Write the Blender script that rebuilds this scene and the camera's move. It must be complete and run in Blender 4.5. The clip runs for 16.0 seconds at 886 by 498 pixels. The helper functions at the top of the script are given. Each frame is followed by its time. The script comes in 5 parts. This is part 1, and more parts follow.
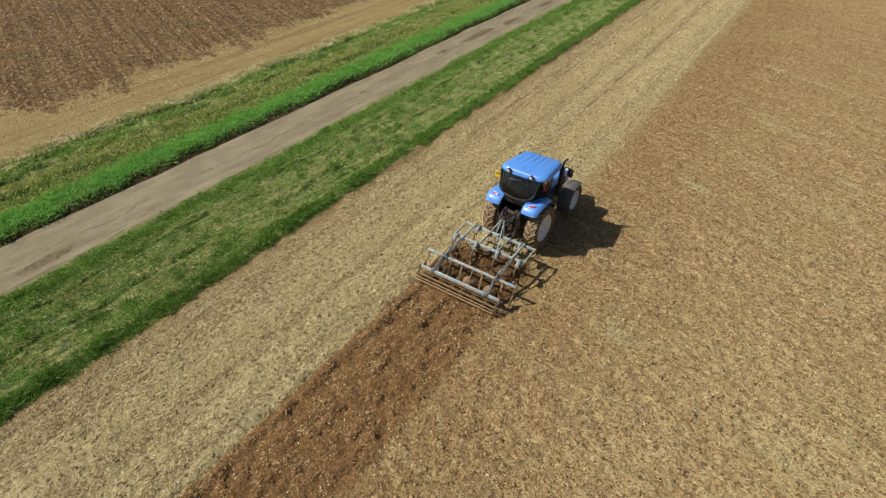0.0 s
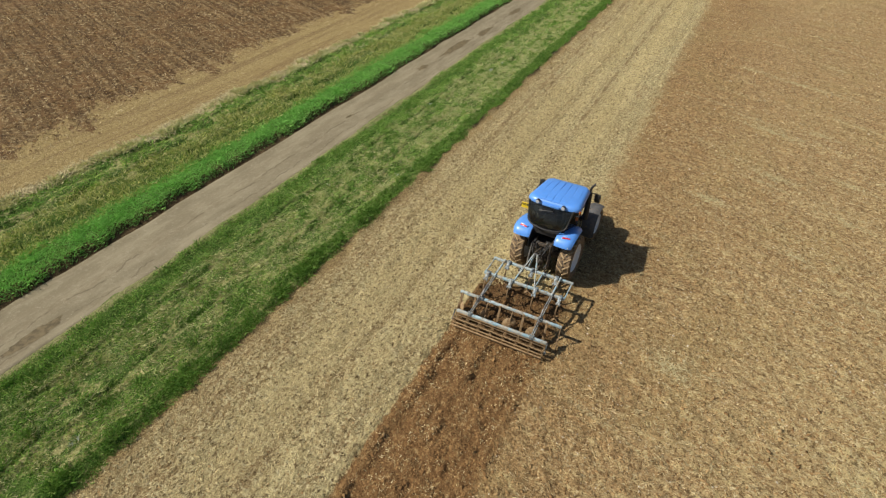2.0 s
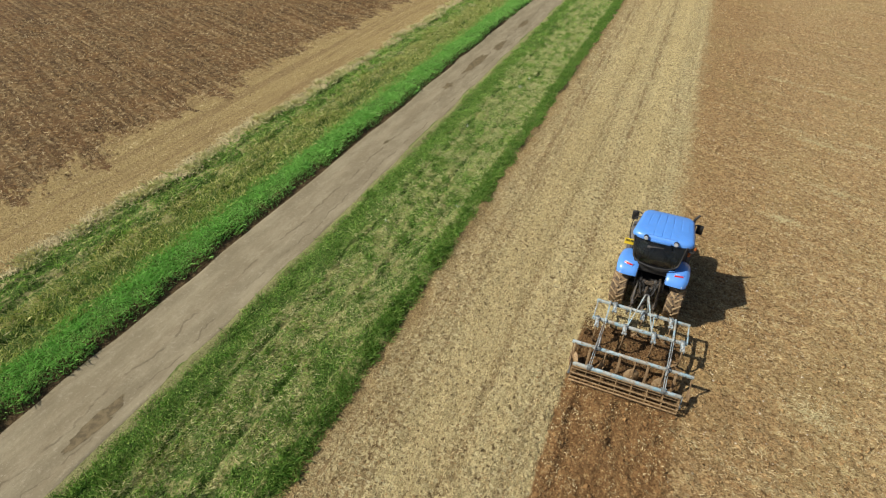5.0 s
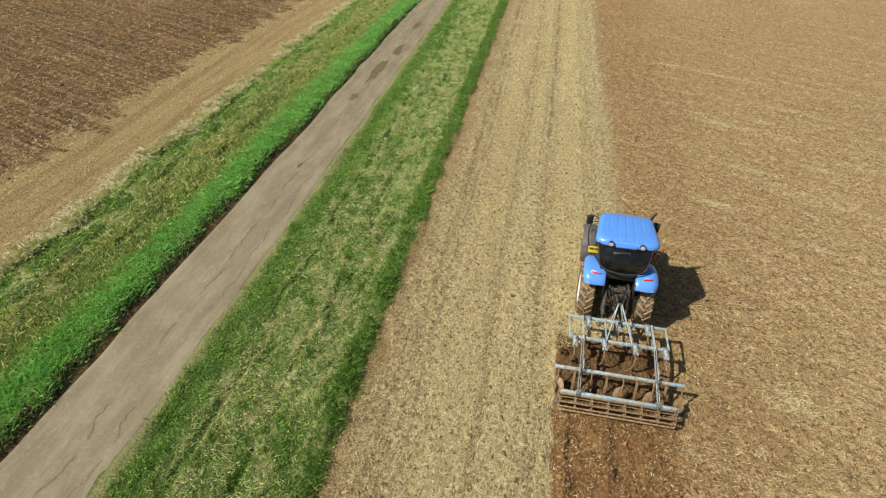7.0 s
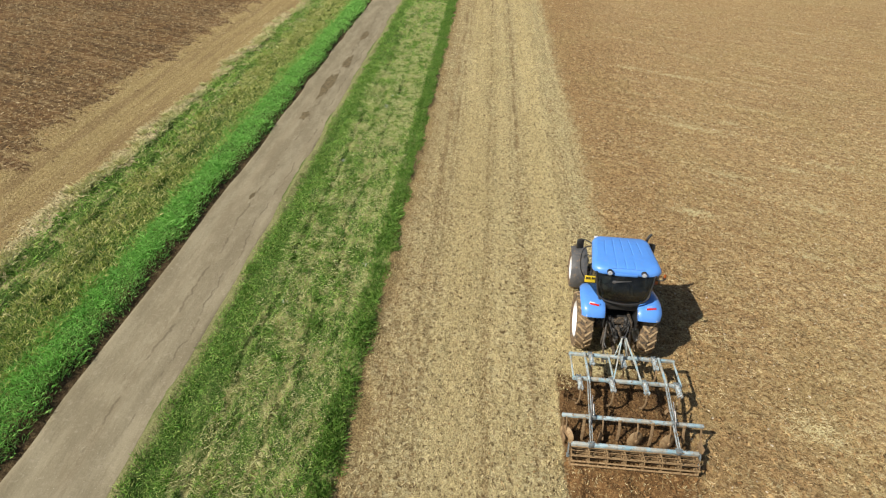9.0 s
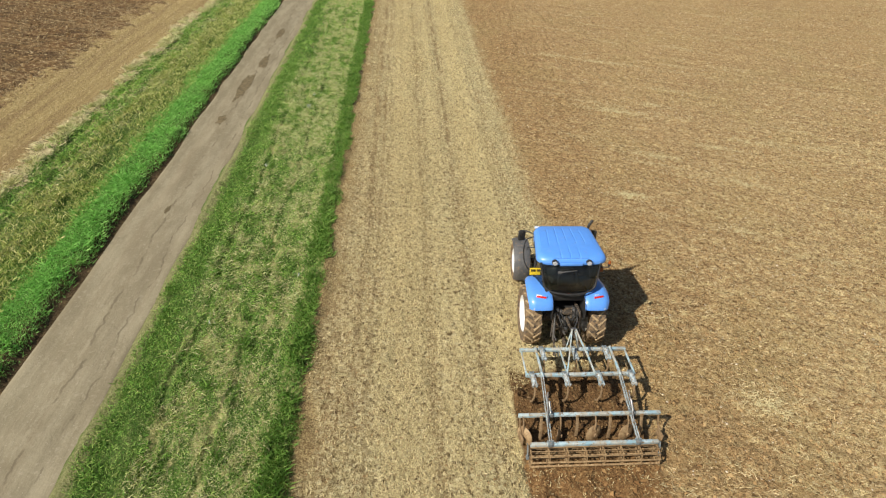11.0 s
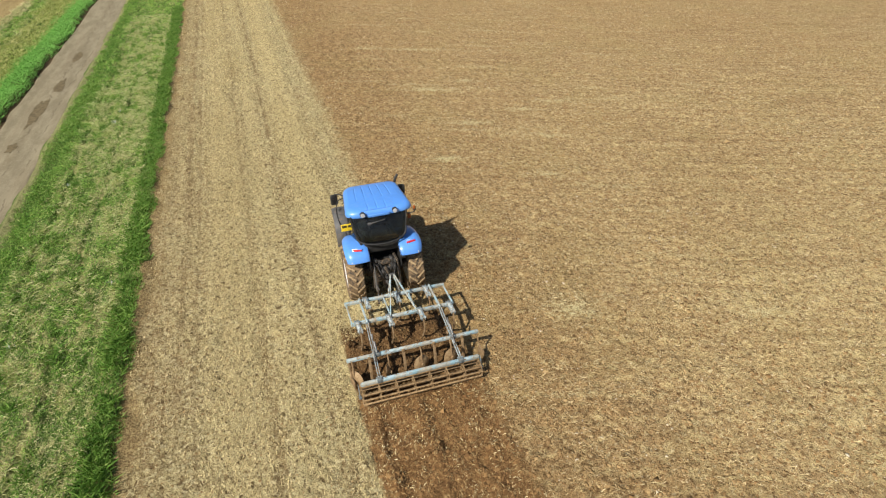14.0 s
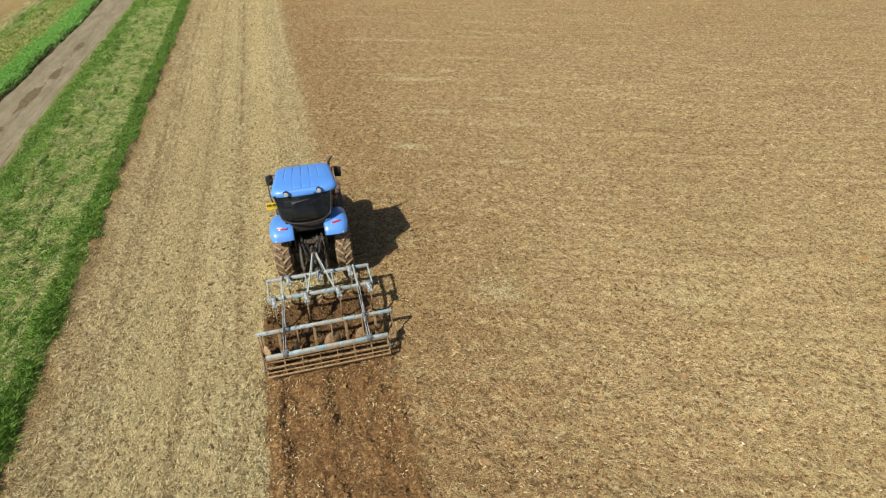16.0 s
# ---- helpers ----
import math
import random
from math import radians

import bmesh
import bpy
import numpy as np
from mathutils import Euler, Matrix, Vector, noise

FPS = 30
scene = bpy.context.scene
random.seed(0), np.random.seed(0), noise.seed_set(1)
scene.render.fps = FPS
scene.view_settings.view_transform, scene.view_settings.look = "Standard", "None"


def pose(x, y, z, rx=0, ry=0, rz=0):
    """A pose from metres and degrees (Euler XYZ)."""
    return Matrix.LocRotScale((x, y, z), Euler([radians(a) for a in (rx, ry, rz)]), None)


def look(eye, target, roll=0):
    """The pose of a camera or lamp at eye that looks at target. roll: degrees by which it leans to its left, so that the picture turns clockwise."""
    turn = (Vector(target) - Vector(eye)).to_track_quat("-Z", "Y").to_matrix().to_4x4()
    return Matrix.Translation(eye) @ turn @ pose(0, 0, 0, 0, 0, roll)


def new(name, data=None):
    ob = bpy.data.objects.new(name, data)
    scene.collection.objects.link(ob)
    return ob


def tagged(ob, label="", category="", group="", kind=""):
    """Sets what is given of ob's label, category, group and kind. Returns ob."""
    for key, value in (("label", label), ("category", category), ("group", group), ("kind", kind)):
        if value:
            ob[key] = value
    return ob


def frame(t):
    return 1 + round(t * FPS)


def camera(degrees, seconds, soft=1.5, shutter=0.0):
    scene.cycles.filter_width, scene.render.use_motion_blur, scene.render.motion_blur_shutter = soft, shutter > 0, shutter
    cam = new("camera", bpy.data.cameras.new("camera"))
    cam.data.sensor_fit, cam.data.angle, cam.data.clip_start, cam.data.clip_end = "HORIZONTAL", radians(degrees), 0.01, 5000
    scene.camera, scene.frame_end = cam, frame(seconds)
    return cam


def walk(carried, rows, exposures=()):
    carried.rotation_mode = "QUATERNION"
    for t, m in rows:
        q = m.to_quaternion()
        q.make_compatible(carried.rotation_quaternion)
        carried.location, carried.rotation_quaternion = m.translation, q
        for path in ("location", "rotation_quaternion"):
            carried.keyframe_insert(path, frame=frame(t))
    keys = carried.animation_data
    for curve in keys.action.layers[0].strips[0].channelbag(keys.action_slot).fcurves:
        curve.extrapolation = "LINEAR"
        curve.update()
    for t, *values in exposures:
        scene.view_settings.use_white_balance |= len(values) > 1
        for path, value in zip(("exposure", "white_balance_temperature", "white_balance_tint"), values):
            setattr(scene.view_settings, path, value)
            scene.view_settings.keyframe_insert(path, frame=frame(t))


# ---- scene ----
# ---------- camera ----------
cam = camera(75.2, 16.0, soft=1.2)
PATH = [
    (0, (7.014, -16.985, 13.25), (6.192, -15.64, 12.019), 2.9),
    (0.5, (6.02, -16.958, 13.415), (5.238, -15.593, 12.179), 3.4),
    (1, (5.342, -16.889, 13.56), (4.594, -15.505, 12.325), 3.3),
    (1.5, (4.609, -16.685, 13.733), (3.889, -15.291, 12.493), 1.8),
    (2, (3.784, -16.735, 13.437), (3.101, -15.307, 12.215), 2.5),
    (2.5, (2.839, -16.665, 13.317), (2.175, -15.226, 12.097), 3.3),
    (3, (2.21, -16.695, 13.365), (1.542, -15.253, 12.151), 2.8),
    (3.5, (1.363, -16.765, 13.516), (0.707, -15.328, 12.29), 2.4),
    (6, (-2.726, -15.92, 12.755), (-3.114, -14.355, 11.571), 3.8),
    (6.5, (-3.316, -15.472, 12.632), (-3.589, -13.884, 11.447), 3.8),
    (7, (-3.339, -15.036, 12.662), (-3.583, -13.441, 11.479), 2.8),
    (7.5, (-3.81, -14.306, 12.496), (-3.945, -12.698, 11.316), 3.2),
    (8, (-4.157, -13.787, 12.409), (-4.258, -12.165, 11.244), 2.9),
    (10.5, (-4.549, -12.419, 12.075), (-4.508, -10.796, 10.908), 2.5),
    (11, (-4.474, -12.295, 11.898), (-4.341, -10.676, 10.732), 2.5),
    (11.5, (-4.213, -12.438, 11.79), (-4.014, -10.821, 10.63), 1.9),
    (12, (-4.055, -12.677, 11.629), (-3.782, -11.064, 10.479), 1.2),
    (12.5, (-4.008, -12.819, 11.420), (-3.617, -11.227, 10.274), 1.5),
    (13, (-3.710, -13.106, 11.435), (-3.244, -11.535, 10.288), 1.2),
    (13.5, (-3.125, -13.462, 11.340), (-2.645, -11.894, 10.195), 0.3),
    (14, (-2.873, -14.001, 10.970), (-2.332, -12.435, 9.850), 0.3),
    (14.5, (-2.213, -14.320, 10.818), (-1.664, -12.761, 9.691), -0.5),
    (15, (-2.056, -14.590, 10.819), (-1.456, -13.054, 9.688), 0.7),
    (15.5, (-1.253, -14.863, 10.973), (-0.695, -13.321, 9.827), 0.3),
    (16, (-0.095, -15.242, 10.646), (0.347, -13.650, 9.519), -0.5),
]
walk(cam, [(t, look(eye, target, roll)) for t, eye, target, roll in PATH], exposures=[(0.0, 0.07), (3.7, 0.16), (7.0, 0.23), (11.0, 0.31), (14.0, 0.30), (16.0, 0.23)])

# ---------- light: clear midday sky, sun to the rear left of the tractor ----------
SUN_WAY = Vector((0.856, 0.572, -1.0)).normalized()
ELEV = math.asin(-SUN_WAY.z)
AZIM = math.atan2(-SUN_WAY.x, -SUN_WAY.y)
world = bpy.data.worlds.new("sky")
scene.world = world
world.use_nodes = True
wn = world.node_tree.nodes
sky = wn.new("ShaderNodeTexSky")
sky.sky_type, sky.sun_disc = "NISHITA", False
sky.sun_elevation, sky.sun_rotation = ELEV, AZIM
sky.air_density, sky.dust_density = 1.0, 1.5
wn["Background"].inputs["Strength"].default_value = 0.06
world.node_tree.links.new(sky.outputs["Color"], wn["Background"].inputs["Color"])
sun = new("sun", bpy.data.lights.new("sun", "SUN"))
sun.data.energy, sun.data.angle, sun.data.color = 4.65, radians(0.53), (1.0, 0.955, 0.88)
sun.matrix_world = SUN_WAY.to_track_quat("-Z", "Y").to_matrix().to_4x4()


# ---------- materials ----------
class Nodes:
    """A small builder for node materials."""

    def __init__(self, name, rough=0.8, metal=0.0, spec=0.5):
        self.m = bpy.data.materials.new(name)
        self.m.use_nodes = True
        self.t = self.m.node_tree
        self.p = self.t.nodes["Principled BSDF"]
        self.p.inputs["Roughness"].default_value = rough
        self.p.inputs["Metallic"].default_value = metal
        self.p.inputs["Specular IOR Level"].default_value = spec
        self.where = self.add("ShaderNodeNewGeometry").outputs["Position"]

    def add(self, kind, **sets):
        n = self.t.nodes.new(kind)
        for k, v in sets.items():
            setattr(n, k, v)
        return n

    def link(self, a, b):
        self.t.links.new(a, b)

    def put(self, sock, v):
        if hasattr(v, "is_output"):
            self.link(v, sock)
        elif isinstance(v, (tuple, list)) and len(v) == 3 and sock.type == "RGBA":
            sock.default_value = (*v, 1)
        else:
            sock.default_value = v

    def math(self, op, a, b=0.0, c=0.0):
        n = self.add("ShaderNodeMath", operation=op)
        for s, v in zip(n.inputs, (a, b, c)):
            self.put(s, v)
        return n.outputs[0]

    def noise(self, scale, detail=4.0, rough=0.6, stretch=None, where=None):
        n = self.add("ShaderNodeTexNoise")
        n.inputs["Scale"].default_value = scale
        n.inputs["Detail"].default_value = detail
        n.inputs["Roughness"].default_value = rough
        src = where or self.where
        if stretch:
            v = self.add("ShaderNodeVectorMath", operation="MULTIPLY")
            self.link(src, v.inputs[0])
            v.inputs[1].default_value = stretch
            src = v.outputs[0]
        self.link(src, n.inputs["Vector"])
        return n.outputs["Fac"]

    def ramp(self, fac, lo, hi):
        n = self.add("ShaderNodeMapRange", interpolation_type="SMOOTHSTEP")
        self.put(n.inputs["Value"], fac)
        self.put(n.inputs["From Min"], lo)
        self.put(n.inputs["From Max"], hi)
        return n.outputs["Result"]

    def mix(self, fac, a, b, mode="MIX"):
        n = self.add("ShaderNodeMix", data_type="RGBA", blend_type=mode)
        self.put(n.inputs[0], fac)
        self.put(n.inputs[6], a)
        self.put(n.inputs[7], b)
        return n.outputs[2]

    def bump(self, height, dist, strength=1.0):
        n = self.add("ShaderNodeBump")
        n.inputs["Distance"].default_value = dist
        n.inputs["Strength"].default_value = strength
        self.link(height, n.inputs["Height"])
        self.link(n.outputs["Normal"], self.p.inputs["Normal"])

    def color(self, c):
        self.put(self.p.inputs["Base Color"], c)
        return self.m


def mixed(name, a, b, scale=6.0, lo=0.35, hi=0.65, rough=0.7, metal=0.0, spec=0.4, bump=0.0, fine=40.0, dust=None, amount=0.5):
    """Two tones broken up by noise, with fine grain and, where asked, a film of dust in patches."""
    n = Nodes(name, rough, metal, spec)
    c = n.mix(n.ramp(n.noise(scale), lo, hi), a, b)
    c = n.mix(0.35, c, n.mix(n.noise(fine, 3), (0.25, 0.25, 0.25), (0.75, 0.75, 0.75)), "OVERLAY")
    if dust:
        f = n.ramp(n.noise(scale * 1.7, 6, 0.7), 0.62 - 0.3 * amount, 0.85 - 0.3 * amount)
        c = n.mix(f, c, dust)
    if bump:
        n.bump(n.noise(fine, 4), bump)
    return n.color(c)


def island(name, tones, rough=0.9, spec=0.2, patch=0.35, through_light=0.0):
    """Loose pieces in one mesh: each takes a tone of its own, and broad patches shift the whole."""
    n = Nodes(name, rough, 0.0, spec)
    r = n.add("ShaderNodeNewGeometry").outputs["Random Per Island"]
    ramp = n.add("ShaderNodeValToRGB")
    els = ramp.color_ramp.elements
    while len(els) < len(tones):
        els.new(0.5)
    for i, (e, c) in enumerate(zip(els, tones)):
        e.position, e.color = i / max(1, len(tones) - 1), (*c, 1)
    n.link(r, ramp.inputs[0])
    c = n.mix(patch, ramp.outputs[0], n.mix(n.noise(0.6, 3), (0.3, 0.3, 0.3), (0.7, 0.7, 0.7)), "OVERLAY")
    n.color(c)
    if through_light:
        tr = n.add("ShaderNodeBsdfTranslucent")
        n.link(c, tr.inputs["Color"])
        mx = n.add("ShaderNodeMixShader")
        mx.inputs[0].default_value = through_light
        n.link(n.p.outputs[0], mx.inputs[1])
        n.link(tr.outputs[0], mx.inputs[2])
        n.link(mx.outputs[0], n.t.nodes["Material Output"].inputs["Surface"])
    return n.m


SOIL = (0.222, 0.125, 0.052)
SOIL_DRY = (0.485, 0.318, 0.140)
SOIL_FRESH = (0.150, 0.077, 0.029)
STRAW = (0.65, 0.51, 0.245)


def ground_material():
    n = Nodes("field_ground", 0.95, 0.0, 0.15)
    sep = n.add("ShaderNodeSeparateXYZ")
    n.link(n.where, sep.inputs[0])
    x, y = sep.outputs[0], sep.outputs[1]
    wob = n.math("MULTIPLY_ADD", n.noise(0.35, 4, 0.7), 2.2, -1.1)
    fine = n.math("MULTIPLY_ADD", n.noise(2.2, 4, 0.7), 0.7, -0.35)
    xw = n.math("ADD", x, n.math("ADD", n.math("MULTIPLY", wob, 0.35), fine))
    clod = n.noise(8.0, 6, 0.75)
    crumb = n.noise(21.0, 5, 0.7)
    grain = n.noise(48.0, 4, 0.7)
    broad = n.noise(0.16, 3, 0.6)
    # the fields were worked aslant to the road
    slant = n.math("ADD", n.math("MULTIPLY", x, 0.36), n.math("MULTIPLY", y, 0.93))
    along = n.math("ADD", n.math("MULTIPLY", x, 0.93), n.math("MULTIPLY", y, -0.36))

    def drawn(u, v, detail=5, rough=0.75):
        turned = n.add("ShaderNodeCombineXYZ")
        n.link(n.math("MULTIPLY", along, u), turned.inputs[0])
        n.link(n.math("MULTIPLY", slant, v), turned.inputs[1])
        return n.noise(1.0, detail, rough, None, turned.outputs[0])

    streak = drawn(2.4, 7.5)
    lines = drawn(0.12, 3.6, 4, 0.65)
    clump = n.noise(2.6, 5, 0.75)
    swathe = n.noise(1.0, 4, 0.7, (0.16, 1.3, 1.0))
    mash = n.math("ADD", n.math("MULTIPLY", crumb, 0.55), n.math("MULTIPLY", grain, 0.45))
    # single straws and clods at the size of a hand, drawn out along the work
    fleck = drawn(7.0, 10.5, 3, 0.55)
    speck = n.noise(11.0, 2, 0.5)
    pit = n.noise(7.5, 3, 0.6)
    chaff = n.noise(1.0, 2, 0.5, (11.0, 6.0, 1.0))
    chaff2 = n.noise(8.5, 2, 0.5, (0.8, 1.2, 1.0))
    gap = n.noise(6.5, 3, 0.6, (1.2, 0.8, 1.0))
    # worked brown soil with chopped straw drawn out across it, paler further into the field
    far = n.math("MULTIPLY", n.ramp(n.math("ADD", x, n.math("MULTIPLY", wob, 3.0)), 2.0, 12.0), n.math("MULTIPLY_ADD", n.ramp(n.math("ADD", y, n.math("MULTIPLY", wob, 3.0)), 6.0, -8.0), 0.034, 0.026))
    soil = n.mix(n.ramp(clod, 0.36, 0.62), SOIL, SOIL_DRY)
    soil = n.mix(n.math("MULTIPLY", n.ramp(n.math("ADD", x, n.math("MULTIPLY", wob, 2.0)), 2.5, 8.0), n.math("MULTIPLY_ADD", n.ramp(y, 2.0, -6.0), 0.45, 0.32)), soil, (0.53, 0.372, 0.182))
    # shade between the crumbs is put into the soil colour
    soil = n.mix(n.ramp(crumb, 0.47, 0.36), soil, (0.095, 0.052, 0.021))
    knot = n.noise(3.4, 3, 0.6)
    cover = n.math("ADD", n.math("ADD", n.math("MULTIPLY", mash, 0.36), n.math("ADD", n.math("MULTIPLY", lines, 0.12), n.math("MULTIPLY", knot, 0.16))), n.math("ADD", n.math("ADD", n.math("MULTIPLY", streak, 0.16), n.math("MULTIPLY", clump, 0.20)), n.math("ADD", far, n.math("MULTIPLY", n.ramp(n.math("ADD", y, n.math("MULTIPLY", wob, 6.0)), 6.0, 26.0), -0.022))))
    worked = n.mix(n.ramp(cover, 0.505, 0.575), soil, STRAW)
    worked = n.mix(n.math("MULTIPLY", n.ramp(clump, 0.46, 0.36), 0.2), worked, (0.205, 0.112, 0.045))
    worked = n.mix(n.math("MULTIPLY", n.ramp(swathe, 0.48, 0.36), 0.22), worked, (0.235, 0.145, 0.060))
    worked = n.mix(n.math("MULTIPLY", n.ramp(swathe, 0.55, 0.66), 0.45), worked, (0.50, 0.38, 0.18))
    worked = n.mix(n.math("MULTIPLY", n.ramp(lines, 0.47, 0.38), 0.3), worked, (0.215, 0.130, 0.055))
    worked = n.mix(n.math("MULTIPLY", n.ramp(knot, 0.45, 0.36), 0.18), worked, (0.185, 0.098, 0.039))
    # gaps between clods painted darker, for their small shadows
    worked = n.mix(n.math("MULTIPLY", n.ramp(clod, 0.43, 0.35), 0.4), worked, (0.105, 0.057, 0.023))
    worked = n.mix(n.math("MULTIPLY", n.ramp(broad, 0.42, 0.60), 0.25), worked, (0.40, 0.265, 0.115))
    strewn = n.math("MULTIPLY", n.math("MULTIPLY_ADD", n.ramp(n.math("ADD", x, n.math("MULTIPLY", wob, 2.0)), 1.5, 8.0), 0.33, 0.15), n.math("MULTIPLY", n.math("MULTIPLY_ADD", n.ramp(lines, 0.40, 0.58), 0.75, 0.45), n.math("MULTIPLY_ADD", n.ramp(y, 30.0, 2.0), 0.4, 0.6)))
    worked = n.mix(n.math("MULTIPLY", n.ramp(n.noise(0.24, 3, 0.6), 0.46, 0.64), 0.3), worked, (0.39, 0.30, 0.122))
    # pits get a dark tone in place of shadow
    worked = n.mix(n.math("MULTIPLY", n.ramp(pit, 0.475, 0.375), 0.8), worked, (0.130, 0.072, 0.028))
    worked = n.mix(n.math("MULTIPLY", n.ramp(fleck, 0.55, 0.63), strewn), worked, (0.68, 0.55, 0.29))
    worked = n.mix(n.math("MULTIPLY", n.ramp(speck, 0.60, 0.66), n.math("MULTIPLY", strewn, 1.5)), worked, (0.74, 0.62, 0.36))
    # standing stubble in drill rows along the headland
    rows = n.noise(1.0, 5, 0.7, (3.1, 0.05, 1.0))
    drill = n.noise(1.0, 4, 0.7, (9.5, 0.10, 1.0))
    stub = n.mix(n.ramp(mash, 0.42, 0.56), (0.265, 0.190, 0.088), (0.66, 0.55, 0.285))
    # hollows among the clods carry painted shade
    stub = n.mix(n.math("MULTIPLY", n.ramp(clod, 0.49, 0.38), 0.85), stub, (0.110, 0.070, 0.030))
    stub = n.mix(n.math("MULTIPLY", n.ramp(rows, 0.48, 0.57), 0.65), stub, (0.265, 0.178, 0.080))
    stub = n.mix(n.math("MULTIPLY", n.ramp(drill, 0.54, 0.64), 0.45), stub, (0.20, 0.128, 0.058))
    stub = n.mix(n.math("MULTIPLY", n.ramp(n.noise(0.45, 3), 0.44, 0.60), 0.3), stub, (0.40, 0.35, 0.165))
    stub = n.mix(n.math("MULTIPLY", n.ramp(n.noise(1.7, 4, 0.7), 0.50, 0.66), 0.35), stub, (0.30, 0.205, 0.095))
    # gaps between the straws coloured dark as if shadowed
    stub = n.mix(n.math("MULTIPLY", n.ramp(gap, 0.475, 0.375), 0.85), stub, (0.105, 0.066, 0.028))
    stub = n.mix(n.math("MULTIPLY", n.ramp(chaff, 0.52, 0.61), 0.75), stub, (0.66, 0.555, 0.285))
    stub = n.mix(n.math("MULTIPLY", n.ramp(chaff2, 0.55, 0.63), 0.7), stub, (0.72, 0.63, 0.36))
    wander = n.math("MULTIPLY_ADD", n.noise(0.35, 4, 0.7, (0.3, 1.0, 1.0)), 0.5, -0.25)
    for x0, w in ((-5.85, 0.16), (-5.45, 0.10), (-3.75, 0.12), (-2.35, 0.14), (-0.75, 0.14)):
        rut = n.ramp(n.math("ABSOLUTE", n.math("ADD", n.math("ADD", x, n.math("ADD", wander, n.math("MULTIPLY", fine, 0.35))), -x0)), w * 1.2, w * 0.2)
        stub = n.mix(n.math("MULTIPLY", n.math("MULTIPLY", rut, n.ramp(n.noise(0.8, 4, 0.7, (1.0, 0.6, 1.0)), 0.38, 0.54)), n.math("MULTIPLY_ADD", n.ramp(y, 4.0, 16.0), 0.3, 0.42)), stub, (0.20, 0.130, 0.058))
    for x0, w, k in ((-4.5, 0.75, 0.45), (-3.1, 0.45, 0.4), (-1.3, 0.9, 0.75)):
        pale_band = n.ramp(n.math("ABSOLUTE", n.math("ADD", n.math("ADD", x, wander), -x0)), w, w * 0.4)
        stub = n.mix(n.math("MULTIPLY", n.math("MULTIPLY", pale_band, n.ramp(gap, 0.40, 0.52)), k), stub, (0.68, 0.565, 0.285))
    edge = n.math("MULTIPLY", n.ramp(n.math("ADD", xw, wob), -5.2, -6.6), 0.5)
    stub = n.mix(n.math("MULTIPLY", edge, n.ramp(mash, 0.60, 0.46)), stub, (0.225, 0.142, 0.060))
    # the strip just turned over
    fresh = n.mix(n.ramp(clod, 0.36, 0.64), SOIL_FRESH, (0.275, 0.156, 0.062))
    # dark pits between fresh crumbs: shade laid into the colour
    fresh = n.mix(n.ramp(crumb, 0.455, 0.355), fresh, (0.095, 0.047, 0.017))
    fresh = n.mix(n.ramp(n.math("ADD", n.math("MULTIPLY", mash, 0.7), n.math("MULTIPLY", n.noise(1.0, 4, 0.7, (5.0, 0.35, 1.0)), 0.3)), 0.545, 0.62), fresh, (0.36, 0.24, 0.105))
    fresh = n.mix(n.math("MULTIPLY", n.ramp(chaff, 0.57, 0.65), 0.55), fresh, (0.50, 0.36, 0.165))
    # the field across the road: pale margin, then dark broken ground in slanting rows
    wheelings = n.noise(1.0, 4, 0.7, (1.3, 0.05, 1.0))
    pale = n.mix(n.ramp(mash, 0.42, 0.58), (0.245, 0.170, 0.068), (0.54, 0.415, 0.180))
    pale = n.mix(n.ramp(clod, 0.48, 0.36), pale, (0.20, 0.13, 0.055))
    pale = n.mix(n.math("MULTIPLY", n.ramp(wheelings, 0.46, 0.60), 0.5), pale, (0.205, 0.128, 0.058))
    rowd = drawn(0.10, 3.4, 3, 0.6)
    dark = n.mix(n.ramp(n.math("ADD", n.math("MULTIPLY", mash, 0.66), n.math("ADD", n.math("MULTIPLY", rowd, 0.2), n.math("MULTIPLY", n.noise(1.6, 4, 0.7), 0.14))), 0.45, 0.60), (0.072, 0.040, 0.017), (0.36, 0.245, 0.112))
    dark = n.mix(n.math("MULTIPLY", n.ramp(n.noise(0.5, 3), 0.42, 0.62), 0.4), dark, (0.23, 0.125, 0.050))
    dark = n.mix(n.math("MULTIPLY", n.ramp(n.noise(3.0, 3, 0.6), 0.47, 0.37), 0.55), dark, (0.055, 0.031, 0.014))
    dark = n.mix(n.math("MULTIPLY", n.ramp(n.math("ADD", n.math("MULTIPLY", n.noise(3.6, 2, 0.5), 0.75), n.math("MULTIPLY", rowd, 0.25)), 0.555, 0.62), 0.5), dark, (0.48, 0.36, 0.18))
    # turf tones lowered to paint the shade down between the blades
    turf = n.mix(n.ramp(clod, 0.4, 0.65), (0.050, 0.100, 0.016), (0.16, 0.22, 0.055))
    thatch = n.noise(1.0, 5, 0.75, (1.9, 0.8, 1.0))
    turf = n.mix(n.math("MULTIPLY", n.ramp(thatch, 0.49, 0.60), n.math("ADD", n.ramp(xw, -11.3, -10.2), n.ramp(xw, -17.2, -18.4))), turf, (0.48, 0.43, 0.19))
    turf = n.mix(n.math("MULTIPLY", n.ramp(n.noise(0.8, 4, 0.7), 0.5, 0.62), 0.5), turf, (0.085, 0.165, 0.022))
    turf = n.mix(n.math("MULTIPLY", n.math("MULTIPLY", n.ramp(n.math("ABSOLUTE", n.math("ADD", x, 7.68)), 0.10, 0.03), n.ramp(n.noise(1.2, 3), 0.45, 0.55)), 0.8), turf, (0.50, 0.45, 0.19))
